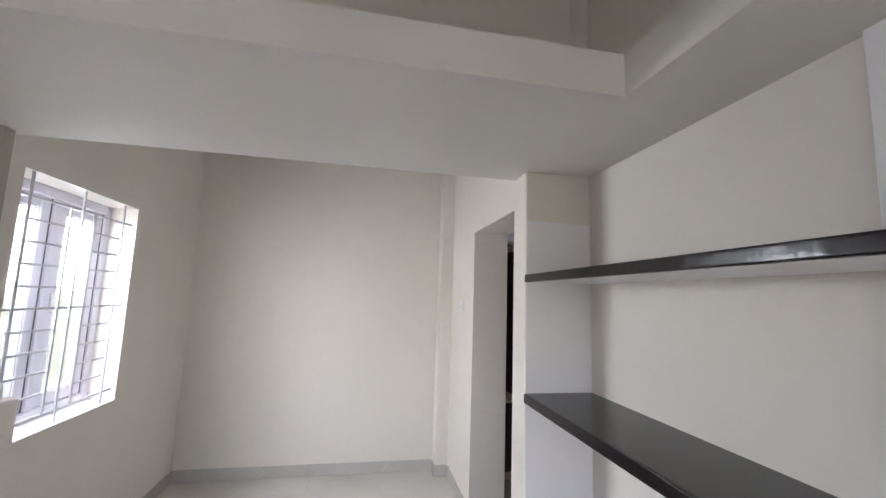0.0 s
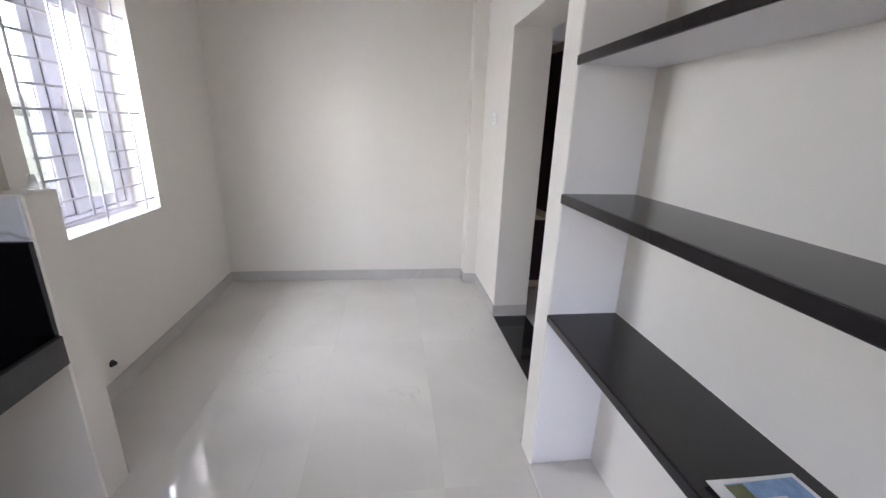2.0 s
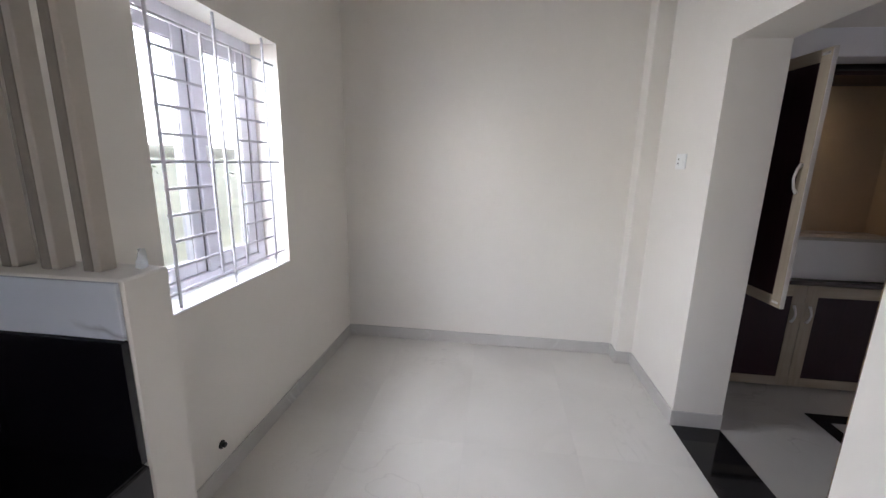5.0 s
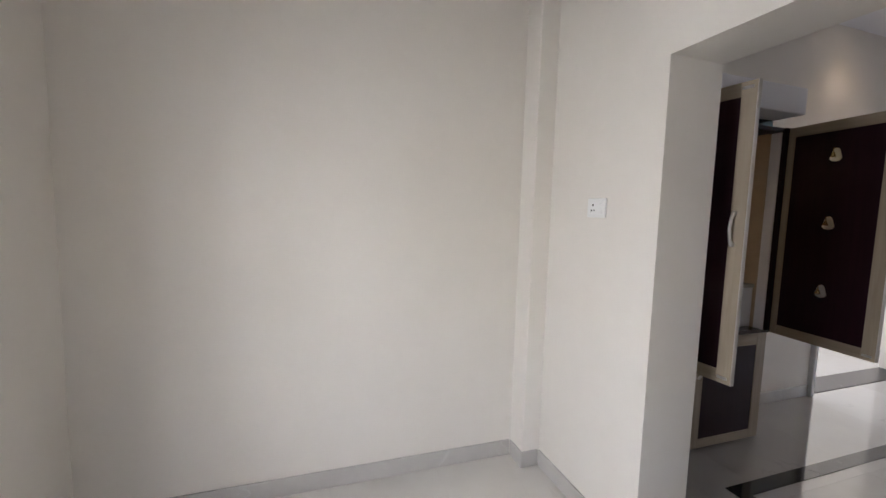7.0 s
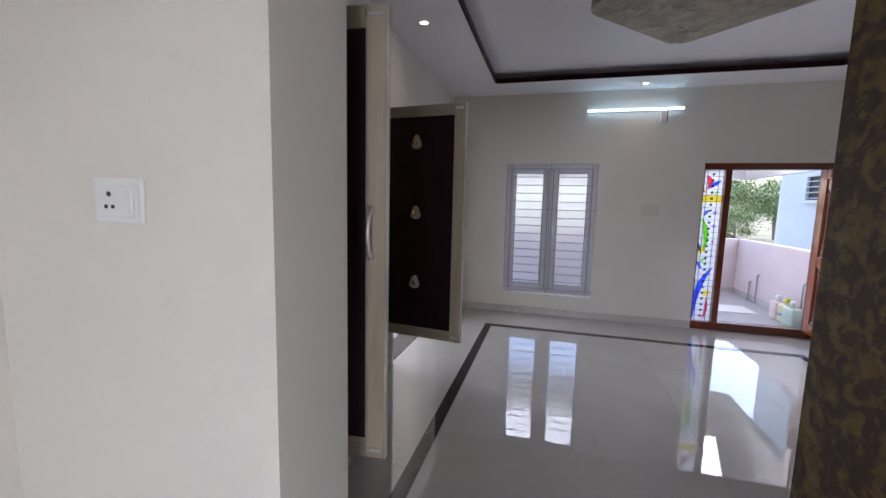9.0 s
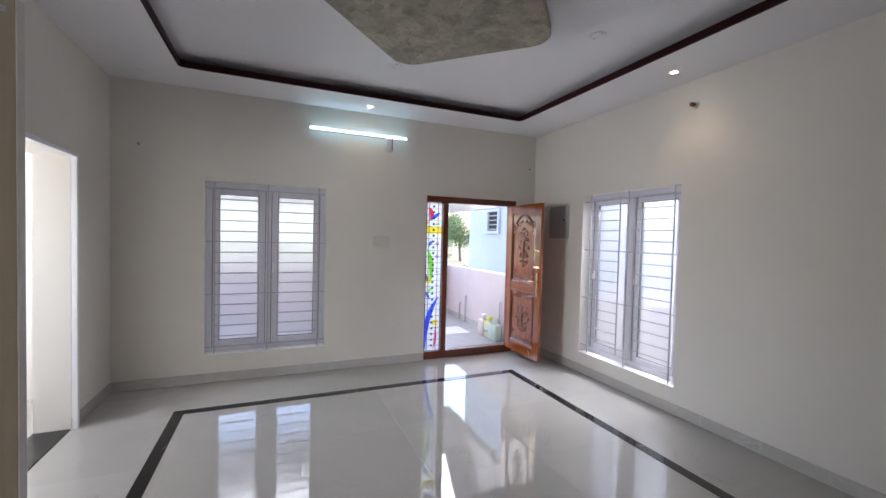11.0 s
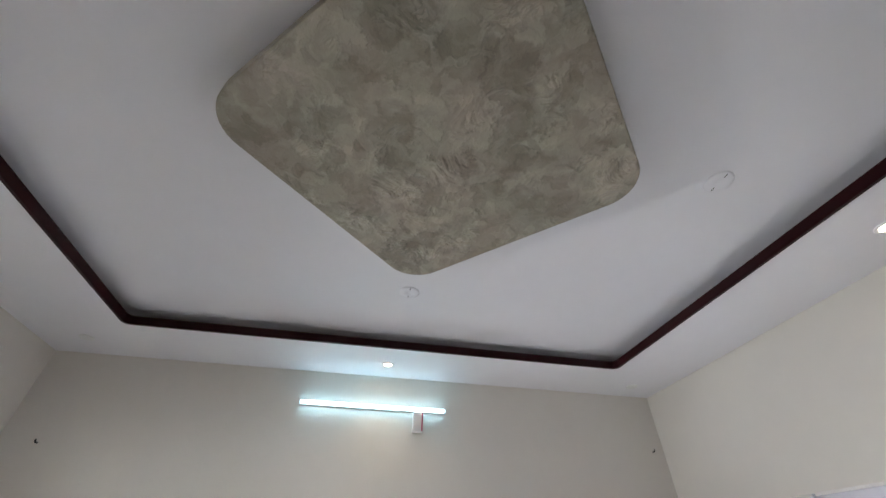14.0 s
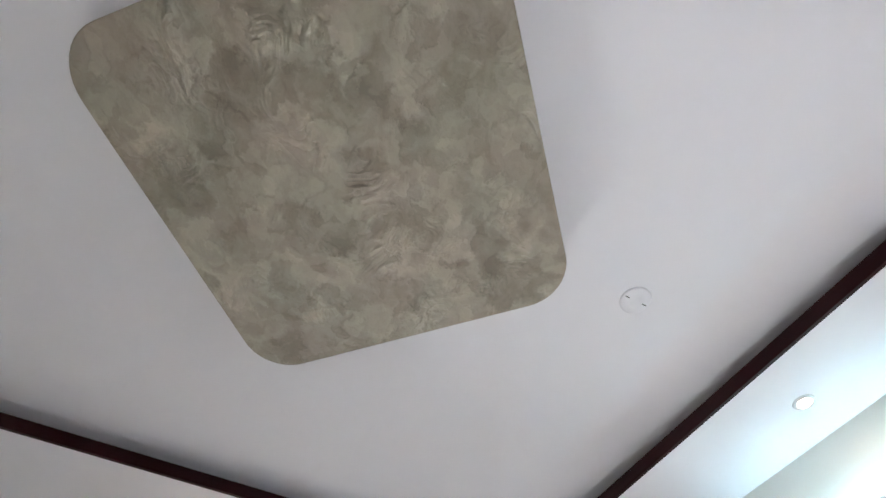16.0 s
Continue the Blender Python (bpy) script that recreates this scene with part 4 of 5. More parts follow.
light = part("sidelight", blocks((0.036, 0.22, 0.062, 0.066, 0.102, 2.028)), stained("pale_leaded_glass", (0.88, 0.92, 0.95)), door_frame, "pale leaded glass pane")
light.visible_shadow = False
light.matrix_local = Matrix.Translation((-0.0292, 0, 0)) @ Matrix.Diagonal((1.2, 1, 1, 1))
G = {k: stained("leaded_" + k, c) for k, c in {"blue": (0.13, 0.24, 0.92), "green": (0.34, 0.78, 0.14), "red": (0.90, 0.14, 0.24), "yellow": (0.93, 0.82, 0.20), "violet": (0.50, 0.36, 0.88), "orange": (0.95, 0.40, 0.05)}.items()}


def leaf_shape(name, pts, width, color, y=0.0595):
    """A curved, pointed piece of coloured glass along a bent centre line."""
    bm = bmesh.new()
    n = 12
    p = [Vector(q) for q in pts]
    lo, hi = [], []
    for i in range(n + 1):
        s = i / n
        c = p[0] * (1 - s) ** 2 + p[1] * 2 * s * (1 - s) + p[2] * s * s
        d = ((p[1] - p[0]) * (1 - s) + (p[2] - p[1]) * s).normalized()
        k = width * math.sin(math.pi * (0.04 + 0.92 * s)) ** 0.8 / 2
        nx, nz = -d.y * k, d.x * k
        for side, sg in ((lo, 1), (hi, -1)):
            side.append([bm.verts.new((min(max(c.x + sg * nx, 0.037), 0.219), yy, c.y + sg * nz)) for yy in (y, y - 0.002)])
    for i in range(n):
        bm.faces.new((lo[i][1], lo[i + 1][1], hi[i + 1][1], hi[i][1]))
        bm.faces.new((lo[i][0], lo[i + 1][0], hi[i + 1][0], hi[i][0]))
        bm.faces.new((lo[i][0], lo[i + 1][0], lo[i + 1][1], lo[i][1]))
        bm.faces.new((hi[i][0], hi[i + 1][0], hi[i + 1][1], hi[i][1]))
    g = part("coloured_piece", bm, G[color], light, name)
    g.visible_shadow = False


for nm, pts, w, c in (
    ("blue sweeping leaf of glass", [(0.05, 0.12), (0.04, 0.55), (0.20, 0.80)], 0.060, "blue"), ("green curved leaf of glass", [(0.06, 1.42), (0.14, 1.25), (0.10, 1.02)], 0.052, "green"),
    ("red curved leaf of glass", [(0.17, 0.40), (0.19, 0.26), (0.15, 0.12)], 0.028, "red"), ("red petal of glass", [(0.07, 1.96), (0.13, 1.90), (0.09, 1.80)], 0.045, "red"),
    ("blue petal of glass", [(0.09, 1.80), (0.14, 1.85), (0.20, 1.90)], 0.045, "blue"), ("blue small leaf of glass", [(0.04, 0.88), (0.07, 0.83), (0.10, 0.77)], 0.030, "blue"),
    ("green small leaf of glass", [(0.08, 0.84), (0.11, 0.95), (0.13, 0.88)], 0.024, "green"), ("blue long leaf of glass", [(0.04, 1.12), (0.055, 1.06), (0.08, 1.00)], 0.026, "blue"),
    ("blue drop of glass", [(0.08, 1.46), (0.09, 1.51), (0.12, 1.53)], 0.034, "blue"), ("green tip of glass", [(0.15, 1.74), (0.18, 1.77), (0.20, 1.74)], 0.026, "green"),
    ("violet disc of glass", [(0.155, 1.49), (0.175, 1.50), (0.195, 1.49)], 0.050, "violet"), ("violet disc of glass", [(0.155, 1.32), (0.175, 1.33), (0.195, 1.32)], 0.050, "violet"),
    ("violet bud of glass", [(0.165, 1.13), (0.178, 1.13), (0.192, 1.13)], 0.036, "violet"), ("violet bud of glass", [(0.165, 0.95), (0.178, 0.95), (0.192, 0.95)], 0.030, "violet"), ("orange bud of glass", [(0.04, 1.76), (0.055, 1.765), (0.07, 1.76)], 0.03, "orange")):
    leaf_shape(nm, pts, w, c)
for x0, x1, z0, z1 in ((0.037, 0.219, 1.625, 1.715), (0.037, 0.118, 0.985, 1.075), (0.135, 0.2, 0.43, 0.50)):
    g = part("coloured_piece", blocks((x0, x1, 0.0602, 0.0618, z0, z1)), G["yellow"], light, "yellow glass band")
    g.visible_shadow = False
checks = bmesh.new()
for k in range(25):
    z = 0.15 + k * 0.0755
    blocks((0.117, 0.140, 0.0555, 0.0575, z, z + 0.028), bm=checks)
tagged(part("black_checks", checks, M_LEAD, light, "column of small black glass squares"), kind="stuff")
for x in (0.075, 0.178):
    part("came", blocks((x - 0.0022, x + 0.0022, 0.054, 0.061, 0.104, 2.026)), M_LEAD, light)
for k in range(24):
    z = 0.165 + k * 0.0775
    part("came", blocks((0.038, 0.218, 0.0535, 0.0605, z - 0.0018, z + 0.0018)), M_LEAD, light)


def scroll(bm, cx, cz, r, a0, turns, sx, y, th):
    pts, tp = [], []
    n = 16
    for i in range(n + 1):
        s = i / n
        a = a0 + turns * 2 * math.pi * s
        k = r * (1 - 0.8 * s)
        pts.append((cx + sx * k * math.cos(a), y, cz + k * math.sin(a)))
        tp.append(0.5 + 0.9 * math.sin(math.pi * min(1, s * 1.15 + 0.05)))
    tube(pts, th, 6, bm, [max(0.35, t) for t in tp])


def door_leaf():
    """Carved teak leaf: local x from the hinge, carved face towards -y."""
    W, H, T = 0.765, 1.955, 0.038
    ob = holder("front_door", pose(7.395, -2.085, 0.075, rz=179), "open varnished teak door with carved scroll panels", "door")
    part("stile", blocks((0, 0.105, -T, 0, 0, H), bevel=0.004, seg=2), M_TEAK, ob)
    part("stile", blocks((W - 0.115, W, -T, 0, 0, H), bevel=0.004, seg=2), M_TEAK, ob)
    for z0, z1 in ((0, 0.14), (0.82, 0.94), (1.835, H)):
        part("rail", blocks((0.105, W - 0.115, -T, 0, z0, z1), bevel=0.004, seg=2), M_TEAK_H, ob)
    a, b = 0.105, W - 0.115
    c = (a + b) / 2
    for z0, z1, arch in ((0.14, 0.82, False), (0.94, 1.835, True)):
        pan = part("carved_panel", blocks((a, b, -T + 0.014, -0.006, z0, z1)), M_TEAK, ob, "recessed panel with carved scrolls")
        y = -T + 0.012
        for e, th in ((0.016, 0.010), (0.038, 0.005)):
            if arch:
                q = z1 - e
                top = [(a + e, y, q - 0.095), (a + 0.07, y, q - 0.093), (a + 0.115, y, q - 0.07), (a + 0.15, y, q - 0.035), (c - 0.075, y, q - 0.012), (c, y, q), (c + 0.075, y, q - 0.012), (b - 0.15, y, q - 0.035), (b - 0.115, y, q - 0.07), (b - 0.07, y, q - 0.093), (b - e, y, q - 0.095)]
            else:
                top = [(a + e, y, z1 - e), (b - e, y, z1 - e)]
            part("moulding", tube([(a + e, y, z0 + e), *top, (b - e, y, z0 + e), (a + e, y, z0 + e)], th, 6), M_FRAME, pan)
        bm = bmesh.new()
        m, hh = (z0 + z1) / 2 + (0.01 if arch else 0.0), z1 - z0
        rx, rz = (0.095, 0.235) if arch else (0.125, 0.165)
        # oval medallion of paired scrolls round an inner bouquet
        for sx in (-1, 1):
            for k in range(7):
                u = radians(-78 + 26 * k)
                scroll(bm, c + sx * rx * math.cos(u), m + rz * math.sin(u), 0.034, u + 1.6, 1.15 * (-1 if k % 2 else 1), sx, y, 0.0095)
            for k in range(4):
                u = radians(-60 + 40 * k)
                scroll(bm, c + sx * rx * 0.45 * math.cos(u), m + rz * 0.55 * math.sin(u), 0.026, u, -1.0, sx, y, 0.008)
            # corner sprays
            for zc, up in ((z0 + 0.075, 1), (z1 - (0.175 if arch else 0.075), -1)):
                for dx, dz, r in ((0.205, 0.0, 0.036), (0.205, 0.07, 0.026), (0.150, -0.012, 0.032), (0.095, -0.004, 0.027), (0.045, -0.016, 0.022)):
                    lift = 0.085 * (1 - dx / 0.205) if arch and up < 0 else 0.0
                    scroll(bm, c + sx * dx, zc + up * dz + lift, r, 0.6 + 9 * dx, 1.1 * up, sx, y, 0.0085)
        tube([(c, y, m - rz - 0.03), (c, y - 0.004, m - rz * 0.4), (c, y - 0.006, m), (c, y - 0.004, m + rz * 0.4), (c, y, m + rz + 0.045)], 0.013, 8, bm, [0.3, 0.9, 1.3, 0.9, 0.2])
        smooth(part("carving", bm, M_TEAK, pan))
    bm = bmesh.new()
    for k in range(34):
        z = 0.95 + k * 0.0175
        tube([(b - 0.045, -T + 0.010, z), (b - 0.033, -T + 0.008, z + 0.014)], 0.0045, 5, bm)
    part("rope_beading", bm, M_TEAK, ob)
    u = W - 0.058
    lock = part("lock_plate", blocks((u - 0.018, u + 0.018, -T - 0.006, -T, 0.80, 1.09), bevel=0.005, seg=2), M_BRASS, ob, "brass lock plate")
    part("lever", tube([(u, -T - 0.004, 0.985), (u, -T - 0.05, 0.985), (u - 0.02, -T - 0.056, 0.985), (u - 0.11, -T - 0.054, 0.98)], 0.008, 8), M_BRASS, lock)
    part("cylinder", lathe([(0.011, 0), (0.011, 0.012)], 14), M_BRASS, lock).matrix_local = pose(u, -T - 0.005, 0.88, rx=90)
    for z in (1.16, 1.36):
        bolt = part("bolt_plate", blocks((u - 0.045, u + 0.03, -T - 0.004, -T, z - 0.016, z + 0.016), bevel=0.002), M_BRASS, ob, "brass sliding bolt")
        part("bolt", tube([(u - 0.05, -T - 0.012, z), (u + 0.05, -T - 0.012, z)], 0.007, 8), M_BRASS, bolt)
        part("knob", tube([(u - 0.02, -T - 0.012, z), (u - 0.02, -T - 0.032, z - 0.012)], 0.005, 8), M_BRASS, bolt)
    part("door_stop", tube([(u - 0.10, -T, 0.12), (u - 0.10, -T - 0.03, 0.11), (u - 0.06, -T - 0.04, 0.07), (u - 0.05, -T - 0.03, 0.04)], 0.007, 8), M_BRASS, ob, "brass hold-open hook")
    for z in (0.25, 1.0, 1.7):
        part("hinge", tube([(-0.006, -0.004, z - 0.05), (-0.006, -0.004, z + 0.05)], 0.008, 8), M_BRASS, ob)


door_leaf()


# ---- prayer cabinet ----
def framed_door(ob, name, x0, x1, y0, y1, z0, z1, l, r, bt, tp, label=""):
    """Cabinet front of a laminate frame round a wenge panel, face at y0."""
    d = part(name, blocks((x0 + l, x1 - r, y0 + 0.003, y1 - 0.003, z0 + bt, z1 - tp)), M_WENGE, ob, label)
    for box in ((x0, x0 + l, y0, y1, z0, z1), (x1 - r, x1, y0, y1, z0, z1)):
        part("stile", blocks(box, bevel=0.0012), M_LAMINATE, d, "beige laminate stile")
    for box in ((x0 + l, x1 - r, y0, y1, z0, z0 + bt), (x0 + l, x1 - r, y0, y1, z1 - tp, z1)):
        part("rail", blocks(box, bevel=0.0012), M_LAMINATE_X, d, "beige laminate rail")
    return d


def pull(parent, x, y, z0, z1, out=-1):
    bm = tube([(x, y, z0 - 0.012), (x, y + out * 0.004, z0 - 0.006), (x, y + out * 0.018, z0 + 0.012), (x, y + out * 0.028, (z0 + z1) / 2), (x, y + out * 0.018, z1 - 0.012), (x, y + out * 0.004, z1 + 0.006), (x, y, z1 + 0.012)], 0.0075, 8, None, [1.3, 1.2, 0.9, 0.85, 0.9, 1.2, 1.3])
    smooth(part("handle", bm, M_CHROME, parent, "curved chrome pull handle"))


cab = holder("prayer_cabinet", pose(0, 0, 0), "beige and wenge prayer cabinet with open upper doors", "cabinet")
part("base_unit", blocks((2.574, 3.905, 2.066, 2.396, 0.004, 0.748), bevel=0.002), M_LAMINATE, cab)
d1 = framed_door(cab, "base_door", 2.578, 3.278, 2.046, 2.064, 0.02, 0.744, 0.07, 0.075, 0.06, 0.077, "base cabinet door with a wenge panel")
pull(d1, 3.222, 2.046, 0.50, 0.59)
d2 = framed_door(cab, "base_door", 3.282, 3.902, 2.046, 2.064, 0.02, 0.744, 0.075, 0.085, 0.06, 0.077, "base cabinet door with a wenge panel")
pull(d2, 3.318, 2.046, 0.50, 0.59)
part("stone_top", blocks((2.574, 3.94, 2.03, 2.396, 0.75, 0.778), bevel=0.003), material("brown_granite", (0.055, 0.035, 0.032), 0.15, var=0.4, scale=40), cab, "polished brown granite ledge")
part("offering_step", blocks((2.66, 3.80, 2.25, 2.376, 0.779, 1.07), bevel=0.008, seg=2), material("taupe_step_tile", (0.30, 0.25, 0.22), 0.3, var=0.12, scale=9), cab, "taupe tiled step in the niche")
part("niche_back", blocks((2.66, 3.80, 2.378, 2.396, 0.779, 2.05)), M_BACK, cab, "tan lining of the niche")
part("side_panel", blocks((3.80, 3.858, 2.073, 2.396, 0.779, 2.06)), M_BACK, cab, "tan laminate side lining")
part("side_edge", blocks((3.80, 3.858, 2.012, 2.0725, 0.779, 2.06)), M_CEIL, cab, "white painted edge of the side lining")
part("side_panel", blocks((2.574, 2.66, 2.073, 2.396, 0.779, 2.06)), M_BACK, cab, "tan laminate side lining")
part("side_edge", blocks((2.574, 2.66, 2.012, 2.0725, 0.779, 2.06)), M_CEIL, cab, "white painted edge of the side lining")
part("face_post", blocks((3.802, 3.858, 1.988, 2.0115, 0.779, 2.06), bevel=0.002), M_WENGE, cab, "dark wenge face post")
part("face_post", blocks((2.61, 2.658, 1.988, 2.0115, 0.779, 2.06), bevel=0.002), M_WENGE, cab, "dark wenge face post")
part("face_rail", blocks((2.66, 3.80, 2.0, 2.079, 2.035, 2.06), bevel=0.002), M_WENGE, cab, "dark wenge face rail")
part("offering_step", blocks((2.662, 3.798, 2.092, 2.377, 0.780, 1.043), bevel=0.002), M_CEIL, cab, "white painted step inside the niche")
part("step_slab", blocks((2.662, 3.798, 2.084, 2.377, 1.044, 1.066), bevel=0.002), M_SKIRT, cab, "grey stone slab on the step")
part("top_board", blocks((2.66, 3.80, 2.08, 2.376, 2.04, 2.06)), M_WENGE, cab)
part("fascia", blocks((2.60, 3.72, 2.02, 2.396, 2.062, 2.10)), M_COUNTER, cab, "glossy black fascia")
spot(3.23, 2.22, True, z=2.04, watts=0.28, label="small warm spotlight under the niche's top board, lit", group="")
canopy = tagged(part("cabinet_canopy", blocks((2.572, 3.736, 1.858, 2.398, 2.1015, 2.25), bevel=0.004), M_CEIL), "white painted canopy slab above the prayer cabinet", "canopy", kind="structure")


def upper_leaf(m, bells, label):
    leaf = part("cabinet_leaf", blocks((0.040, 0.480, -0.0085, 0.0085, 0.059, 1.226)), M_WENGE, cab, label)
    leaf.matrix_local = m
    for box in ((0, 0.040, -0.011, 0.011, 0, 1.285), (0.480, 0.5405, -0.011, 0.011, 0, 1.285)):
        part("stile", blocks(box, bevel=0.0012), M_LAMINATE, leaf, "beige laminate stile")
    for box in ((0.040, 0.480, -0.011, 0.011, 0, 0.059), (0.040, 0.480, -0.011, 0.011, 1.226, 1.285)):
        part("rail", blocks(box, bevel=0.0012), M_LAMINATE_X, leaf, "beige laminate rail")
    part("edge_band", blocks((0.541, 0.5435, -0.011, 0.011, 0, 1.285)), M_EDGE, leaf, "pale edge banding")
    if bells:
        for z in (0.321, 0.712, 1.094):
            pl = slab([(-0.031, 0.0), (-0.02, -0.014), (0.0, -0.019), (0.02, -0.014), (0.031, 0.0), (0.019, 0.04), (0.012, 0.052), (0, 0.058), (-0.012, 0.052), (-0.019, 0.04)], 0, 0.003)
            p = part("bell_plate", pl, M_CHROME, leaf, "bell-shaped chrome plate")
            p.matrix_local = pose(0.263, -0.0087, z - 0.02, rx=90)
            b = part("bell", lathe([(0.0, 0.0), (0.014, 0.0), (0.0125, 0.005), (0.009, 0.013), (0.006, 0.024), (0.003, 0.028), (0.003, 0.036), (0.0, 0.038)], 16), M_BRASS, leaf, "small brass bell")
            b.matrix_local = pose(0.263, -0.032, z - 0.015)
            smooth(b)
            part("hook", tube([(0.263, -0.0115, z + 0.036), (0.263, -0.032, z + 0.036), (0.263, -0.032, z + 0.024)], 0.002, 6), M_BRASS, leaf)
    else:
        pull(leaf, 0.497, -0.011, 0.617, 0.737)
    for z in (0.025, 1.26):
        part("magnet_plate", blocks((0.485, 0.527, -0.0128, -0.0105, z - 0.006, z + 0.006)), M_CHROME, leaf)
    return leaf


upper_leaf(pose(3.835, 1.985, 0.770, rz=-96.5), True, "open cabinet leaf with three bells")
upper_leaf(pose(2.682, 1.984, 0.770, rz=-84.5), False, "open cabinet leaf with a chrome handle")


# ---- outside: porch, neighbour, field, trees ----
bm = bmesh.new()
for i in range(41):
    for j in range(41):
        bm.verts.new(((i - 20) ** 3 * 0.06, (j - 20) ** 3 * 0.06, -0.45))
bm.verts.ensure_lookup_table()
for i in range(40):
    for j in range(40):
        bm.faces.new([bm.verts[k] for k in (i * 41 + j, (i + 1) * 41 + j, (i + 1) * 41 + j + 1, i * 41 + j + 1)])
tagged(part("ground", bm, M_GROUND), "dry grassy field with bare patches", "ground", kind="structure")
block_structure("porch_floor", [(7.617, 10.5, -2.62, 2.6, -0.45, -0.02)], M_PORCH, "grey tiled porch floor", "porch floor")
block_structure("porch_parapet_south", [(7.617, 10.5, -2.62, -2.46, -0.02, 1.0)], M_PARAPET, "pinkish white painted porch parapet", "parapet", 0.006)
block_structure("porch_parapet_east", [(10.35, 10.5, -2.455, 2.6, -0.02, 1.0)], M_PARAPET, "pinkish white painted porch parapet", "parapet", 0.006)
block_structure("porch_pier", [(7.617, 9.0, 2.40, 2.6, -0.02, 3.049)], M_PARAPET, "pinkish painted porch side wall", "wall")
block_structure("porch_ceiling", [(7.617, 10.6, -2.75, 2.7, 3.05, 3.2)], M_CEIL, "white painted porch ceiling", "ceiling")
block_structure("porch_skirting", [(7.62, 10.35, -2.46, -2.449, -0.02, 0.07), (10.339, 10.35, -2.449, 2.39, -0.02, 0.07)], M_SKIRT, "grey tile skirting of the porch", "skirting")
block_structure("porch_beam_east", [(10.35, 10.5, -2.455, 2.6, 2.11, 3.049)], M_CEIL, "white painted porch beam", "beam")
block_structure("porch_beam_south", [(7.617, 10.5, -2.62, -2.458, 2.11, 3.049)], M_CEIL, "white painted porch beam", "beam")
mat_sheet = part("floor_sheet", blocks((8.6, 9.1, -2.12, -1.5, -0.019, -0.013), bevel=0.002), M_PAPER)
tagged(mat_sheet, "white sheet lying on the porch floor", "floor sheet")
for x, pz in ((9.70, 0.31), (9.45, 0.465), (8.19, 0.55)):
    c = tube([(x, -2.425, -0.02), (x, -2.425, pz - 0.02), (x - 0.012, -2.43, pz), (x - 0.03, -2.44, pz)], 0.012, 8)
    tagged(smooth(part("conduit_stub", c, M_PIPE)), "grey conduit stub standing at the parapet", "conduit", "conduit stubs of the porch")


def water_can(x, y, tint, rz, lime=False):
    ob = holder("water_can", pose(x, y, -0.02, rz=rz), "translucent plastic can with a lime green cap" if lime else "translucent plastic can with a white cap", "plastic can", "cans on the porch")
    smooth(part("body", blocks((-0.09, 0.09, -0.07, 0.07, 0, 0.26), bevel=0.03, seg=3), tint, ob))
    smooth(part("neck", lathe([(0.05, 0.255), (0.03, 0.275), (0.03, 0.29)], 16), tint, ob))
    smooth(part("cap", lathe([(0.034, 0.285), (0.036, 0.29), (0.036, 0.34), (0.03, 0.345), (0, 0.345)], 18), M_CAP if lime else M_PAPER, ob, "screw cap"))
    part("label_band", blocks((-0.0915, 0.0915, -0.0715, 0.0715, 0.07, 0.15), bevel=0.03, seg=3), M_LABEL if lime else tint, ob, "printed paper label")
    part("grip", tube([(0.06, 0, 0.25), (0.07, 0, 0.29), (0.02, 0, 0.30)], 0.011, 8), tint, ob)


water_can(8.42, -2.27, material("pink_cloudy_plastic", (0.72, 0.60, 0.55), 0.3, var=0.08, scale=9), 0)
water_can(8.22, -2.28, material("yellow_cloudy_plastic", (0.66, 0.64, 0.42), 0.3, var=0.06, scale=9), 12, True)
water_can(8.03, -2.25, material("aqua_cloudy_plastic", (0.55, 0.68, 0.60), 0.3, var=0.08, scale=9), 20)

house = holder("neighbour_house", pose(0, 0, -0.45), "white painted neighbouring house with a vent", "house")
part("wall", slab([(2.0, -8.0), (13.0, -8.0)] + [(12.3 + 0.7 * math.cos(radians(q)), -4.7 + 0.7 * math.sin(radians(q))) for q in range(0, 91, 9)] + [(2.0, -4.0)], 0, 6.4), M_OUTWALL, house)
part("roof", blocks((1.8, 13.2, -8.2, -3.85, 6.4, 6.55), (1.8, 13.2, -3.97, -3.85, 6.55, 7.1)), M_OUTWALL, house)
vent = part("vent", blocks((10.85, 11.45, -4.0, -3.94, 2.15, 2.22), (10.85, 11.45, -4.0, -3.94, 2.68, 2.75), (10.85, 10.92, -4.0, -3.94, 2.22, 2.68), (11.38, 11.45, -4.0, -3.94, 2.22, 2.68), bevel=0.004), M_OUTWALL, house, "white framed wall vent")
part("opening", blocks((10.92, 11.38, -3.999, -3.995, 2.22, 2.68)), M_DARK, vent)
for k in range(4):
    part("vent_slat", blocks((10.92, 11.38, -3.99, -3.945, 2.25 + 0.11 * k, 2.268 + 0.11 * k)), M_PIPE, vent)
part("downpipe", tube([(10.35, -3.94, 0.0), (10.35, -3.94, 6.4)], 0.045, 10), M_OUTWALL, house)
# apron added as a reflector, throwing daylight up through the south window
block_structure("bounce_apron", [(2.66, 7.6, -3.219, -2.692, -0.46, -0.40), (2.0, 12.9, -3.998, -3.352, -0.46, -0.40)], M_BOUNCE, "pale cement apron added between the houses to bounce daylight", "pavement")
block_structure("compound_wall", [(2.0, 10.4, -3.35, -3.22, -0.45, 0.80), (1.98, 10.42, -3.38, -3.19, 0.80, 0.88)], M_COMPOUND, "pinkish painted compound wall", "wall")


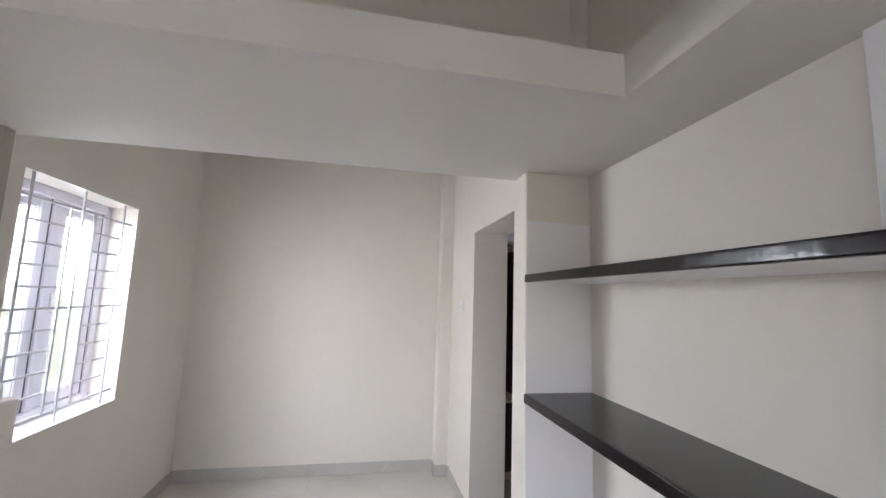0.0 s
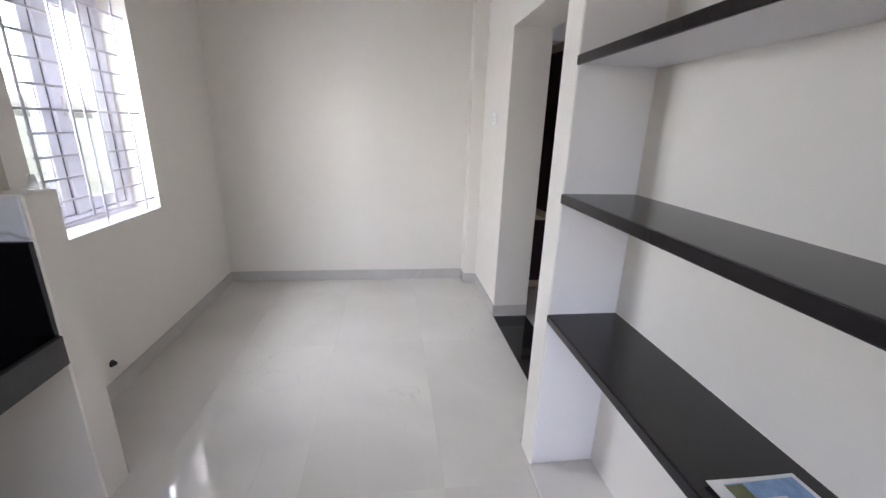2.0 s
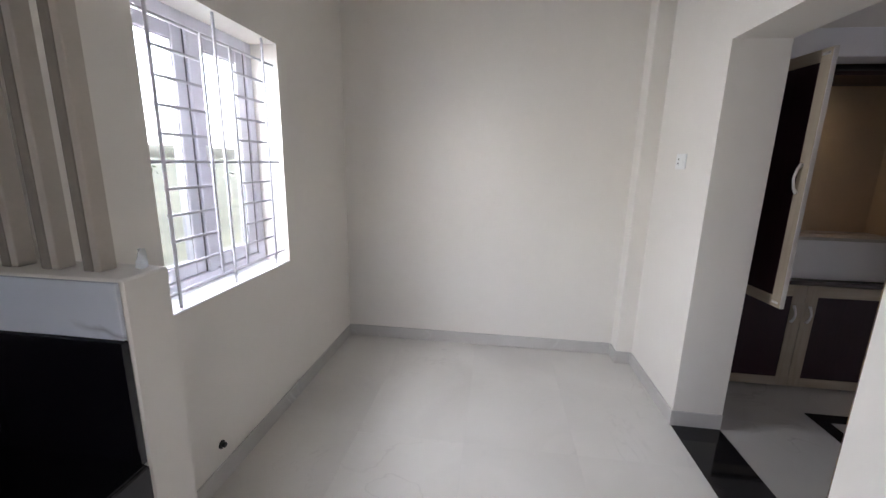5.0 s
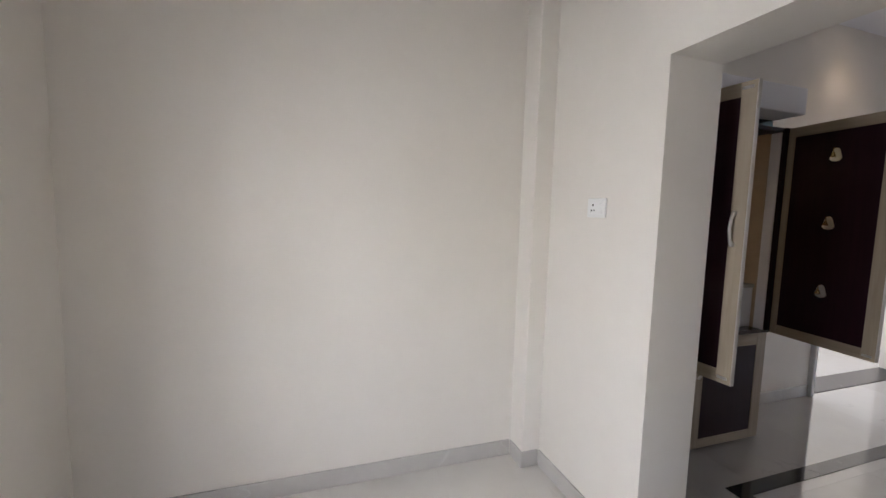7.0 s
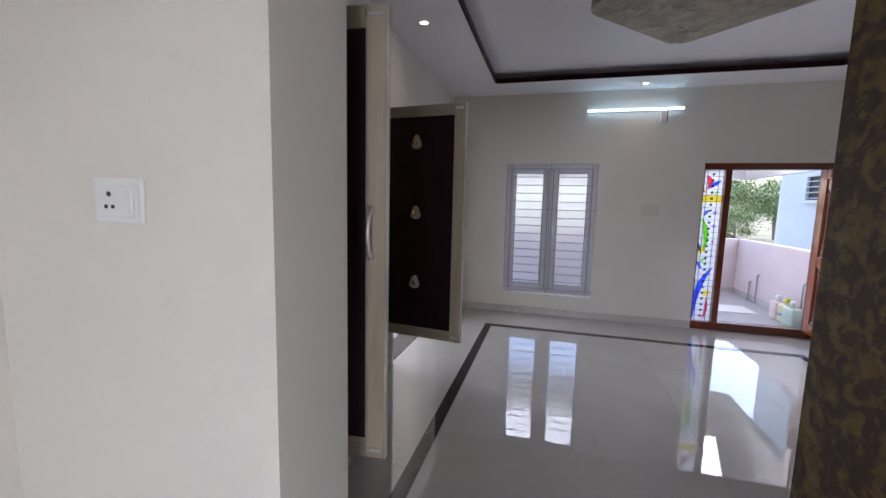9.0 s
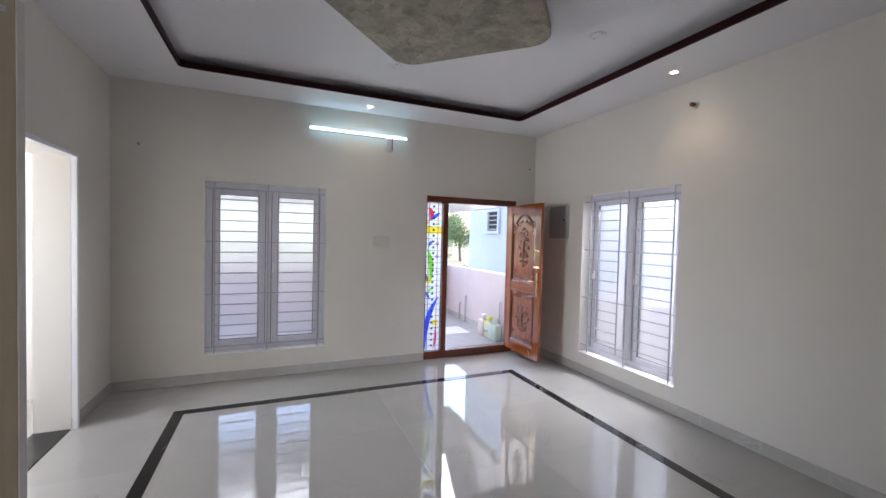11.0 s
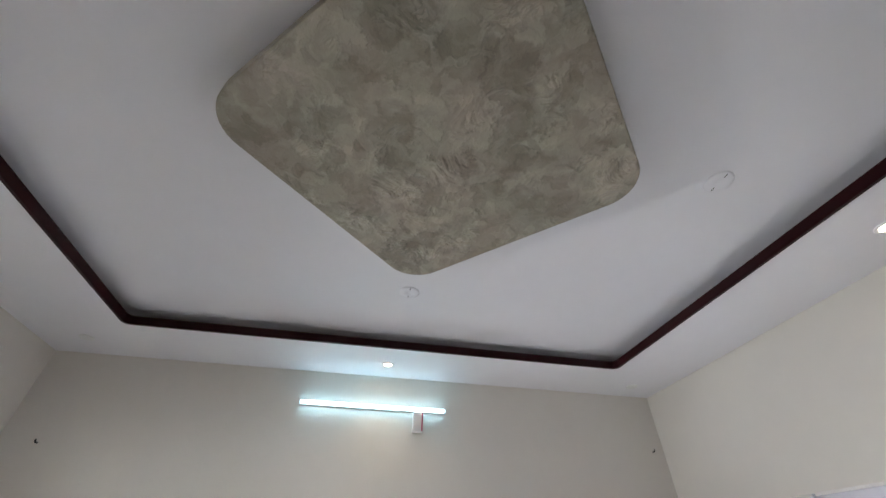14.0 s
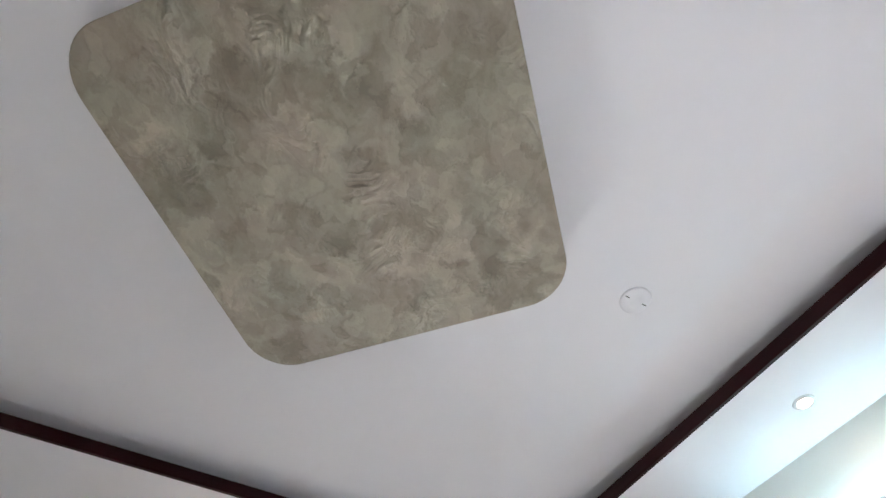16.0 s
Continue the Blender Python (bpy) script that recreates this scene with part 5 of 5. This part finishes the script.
def tree(x, y, h, seed):
    rnd = random.Random(seed)
    ob = holder("tree", pose(x, y, -0.45), "leafy green tree at the edge of the field", "tree", "trees in the distance")
    bm = tube([(0, 0, 0), (0.1, 0.05, h * 0.25), (0.0, 0.1, h * 0.5), (0.1, 0.1, h * 0.8)], 0.03 * h, 8, None, [1, 0.8, 0.6, 0.2])
    tips = []
    for k in range(9):
        a, z0 = rnd.uniform(0, 6.28), h * rnd.uniform(0.12, 0.6)
        e = Vector((math.cos(a) * h * 0.3, math.sin(a) * h * 0.3, z0 + h * rnd.uniform(0.12, 0.3)))
        tube([(0.03, 0.06, z0), (e.x * 0.5, e.y * 0.5, (z0 + e.z) / 2 + 0.1), e], 0.012 * h, 5, bm, [1, 0.7, 0.3])
        tips += [e, e * 0.75 + Vector((0, 0, h * 0.12))]
    tips.append(Vector((0, 0, h * 0.9)))
    part("trunk", bm, M_BARK, ob)
    verts, faces = [], []
    for tip in tips:
        for k in range(190):
            p = tip + Vector((rnd.gauss(0, h * 0.085), rnd.gauss(0, h * 0.085), rnd.gauss(0, h * 0.065)))
            s = h * rnd.uniform(0.012, 0.024)
            q = Euler((rnd.uniform(0, 6), rnd.uniform(0, 6), rnd.uniform(0, 6))).to_matrix()
            i = len(verts)
            verts += [p + q @ Vector(c) * s for c in ((-1, 0, 0), (0, -0.45, 0.1), (1.2, 0, 0), (0, 0.45, 0.1))]
            faces.append((i, i + 1, i + 2, i + 3))
    me = bpy.data.meshes.new("crown")
    me.from_pydata([tuple(v) for v in verts], [], faces)
    me.materials.append(M_LEAF)
    crown = new("crown", me)
    crown.parent = ob
    tagged(crown, "loose crown of small leaves", kind="stuff")


for k, (x, y, h) in enumerate(((34, -11.2, 2.6), (38, -12.5, 4.6), (34, -14, 4.2), (52, -17, 6.0), (26, -8.6, 2.2), (60, -23, 7.0), (-110, 60, 4.0), (-140, 34, 5.0), (-130, 80, 6.0), (-105, 90, 4.0))):
    tree(x, y, h, k)
bush = bmesh.new()
rnd = random.Random(9)
for k in range(900):
    x, y = (rnd.uniform(14, 34), rnd.uniform(-11, -4)) if k < 500 else (rnd.uniform(-70, -25), rnd.uniform(6, 60))
    s = rnd.uniform(0.15, 0.5)
    vs = [bush.verts.new((x + rnd.uniform(-s, s), y + rnd.uniform(-s, s), -0.45 + rnd.uniform(0, 1) * s)) for _ in range(3)]
    bush.faces.new(vs)
tagged(part("scrub", bush, M_LEAF), "low green scrub across the field", "scrub", kind="stuff")


# ---- floor tiles ----
def lay(floor_name, label, xs, ys, mat, gap, tilt, seed, z=0.0):
    fl = holder(floor_name, pose(0, 0, 0), label, "floor", kind="structure")
    rnd = random.Random(seed)
    made = {}
    for x0, x1 in zip(xs, xs[1:]):
        for y0, y1 in zip(ys, ys[1:]):
            w, h = round(x1 - x0 - gap, 4), round(y1 - y0 - gap, 4)
            if (w, h) not in made:
                made[w, h] = mesh_of("tile", blocks((-w / 2, w / 2, -h / 2, h / 2, -0.008, 0.0), bevel=0.0002), mat)
            t = new("tile", made[w, h])
            t.parent = fl
            t.matrix_local = pose((x0 + x1) / 2, (y0 + y1) / 2, z, rnd.uniform(-tilt, tilt), rnd.uniform(-tilt, tilt), 0)
    return fl


lay("floor_kitchen", "polished grey marble-look floor tiles", (-0.099, 0.5, 1.1, 1.7, 2.299), (-3.2, -2.47, -1.27, -0.07, 1.13, 2.364), M_TILE, 0.0003, 0.004, 3)
lay("floor_living", "polished pale floor tiles, mirror-bright", [2.571 + 0.803 * k for k in range(7)], [-2.461 + 0.81 * k for k in range(7)], M_WHITE_TILE, 0.0006, 0.03, 4)
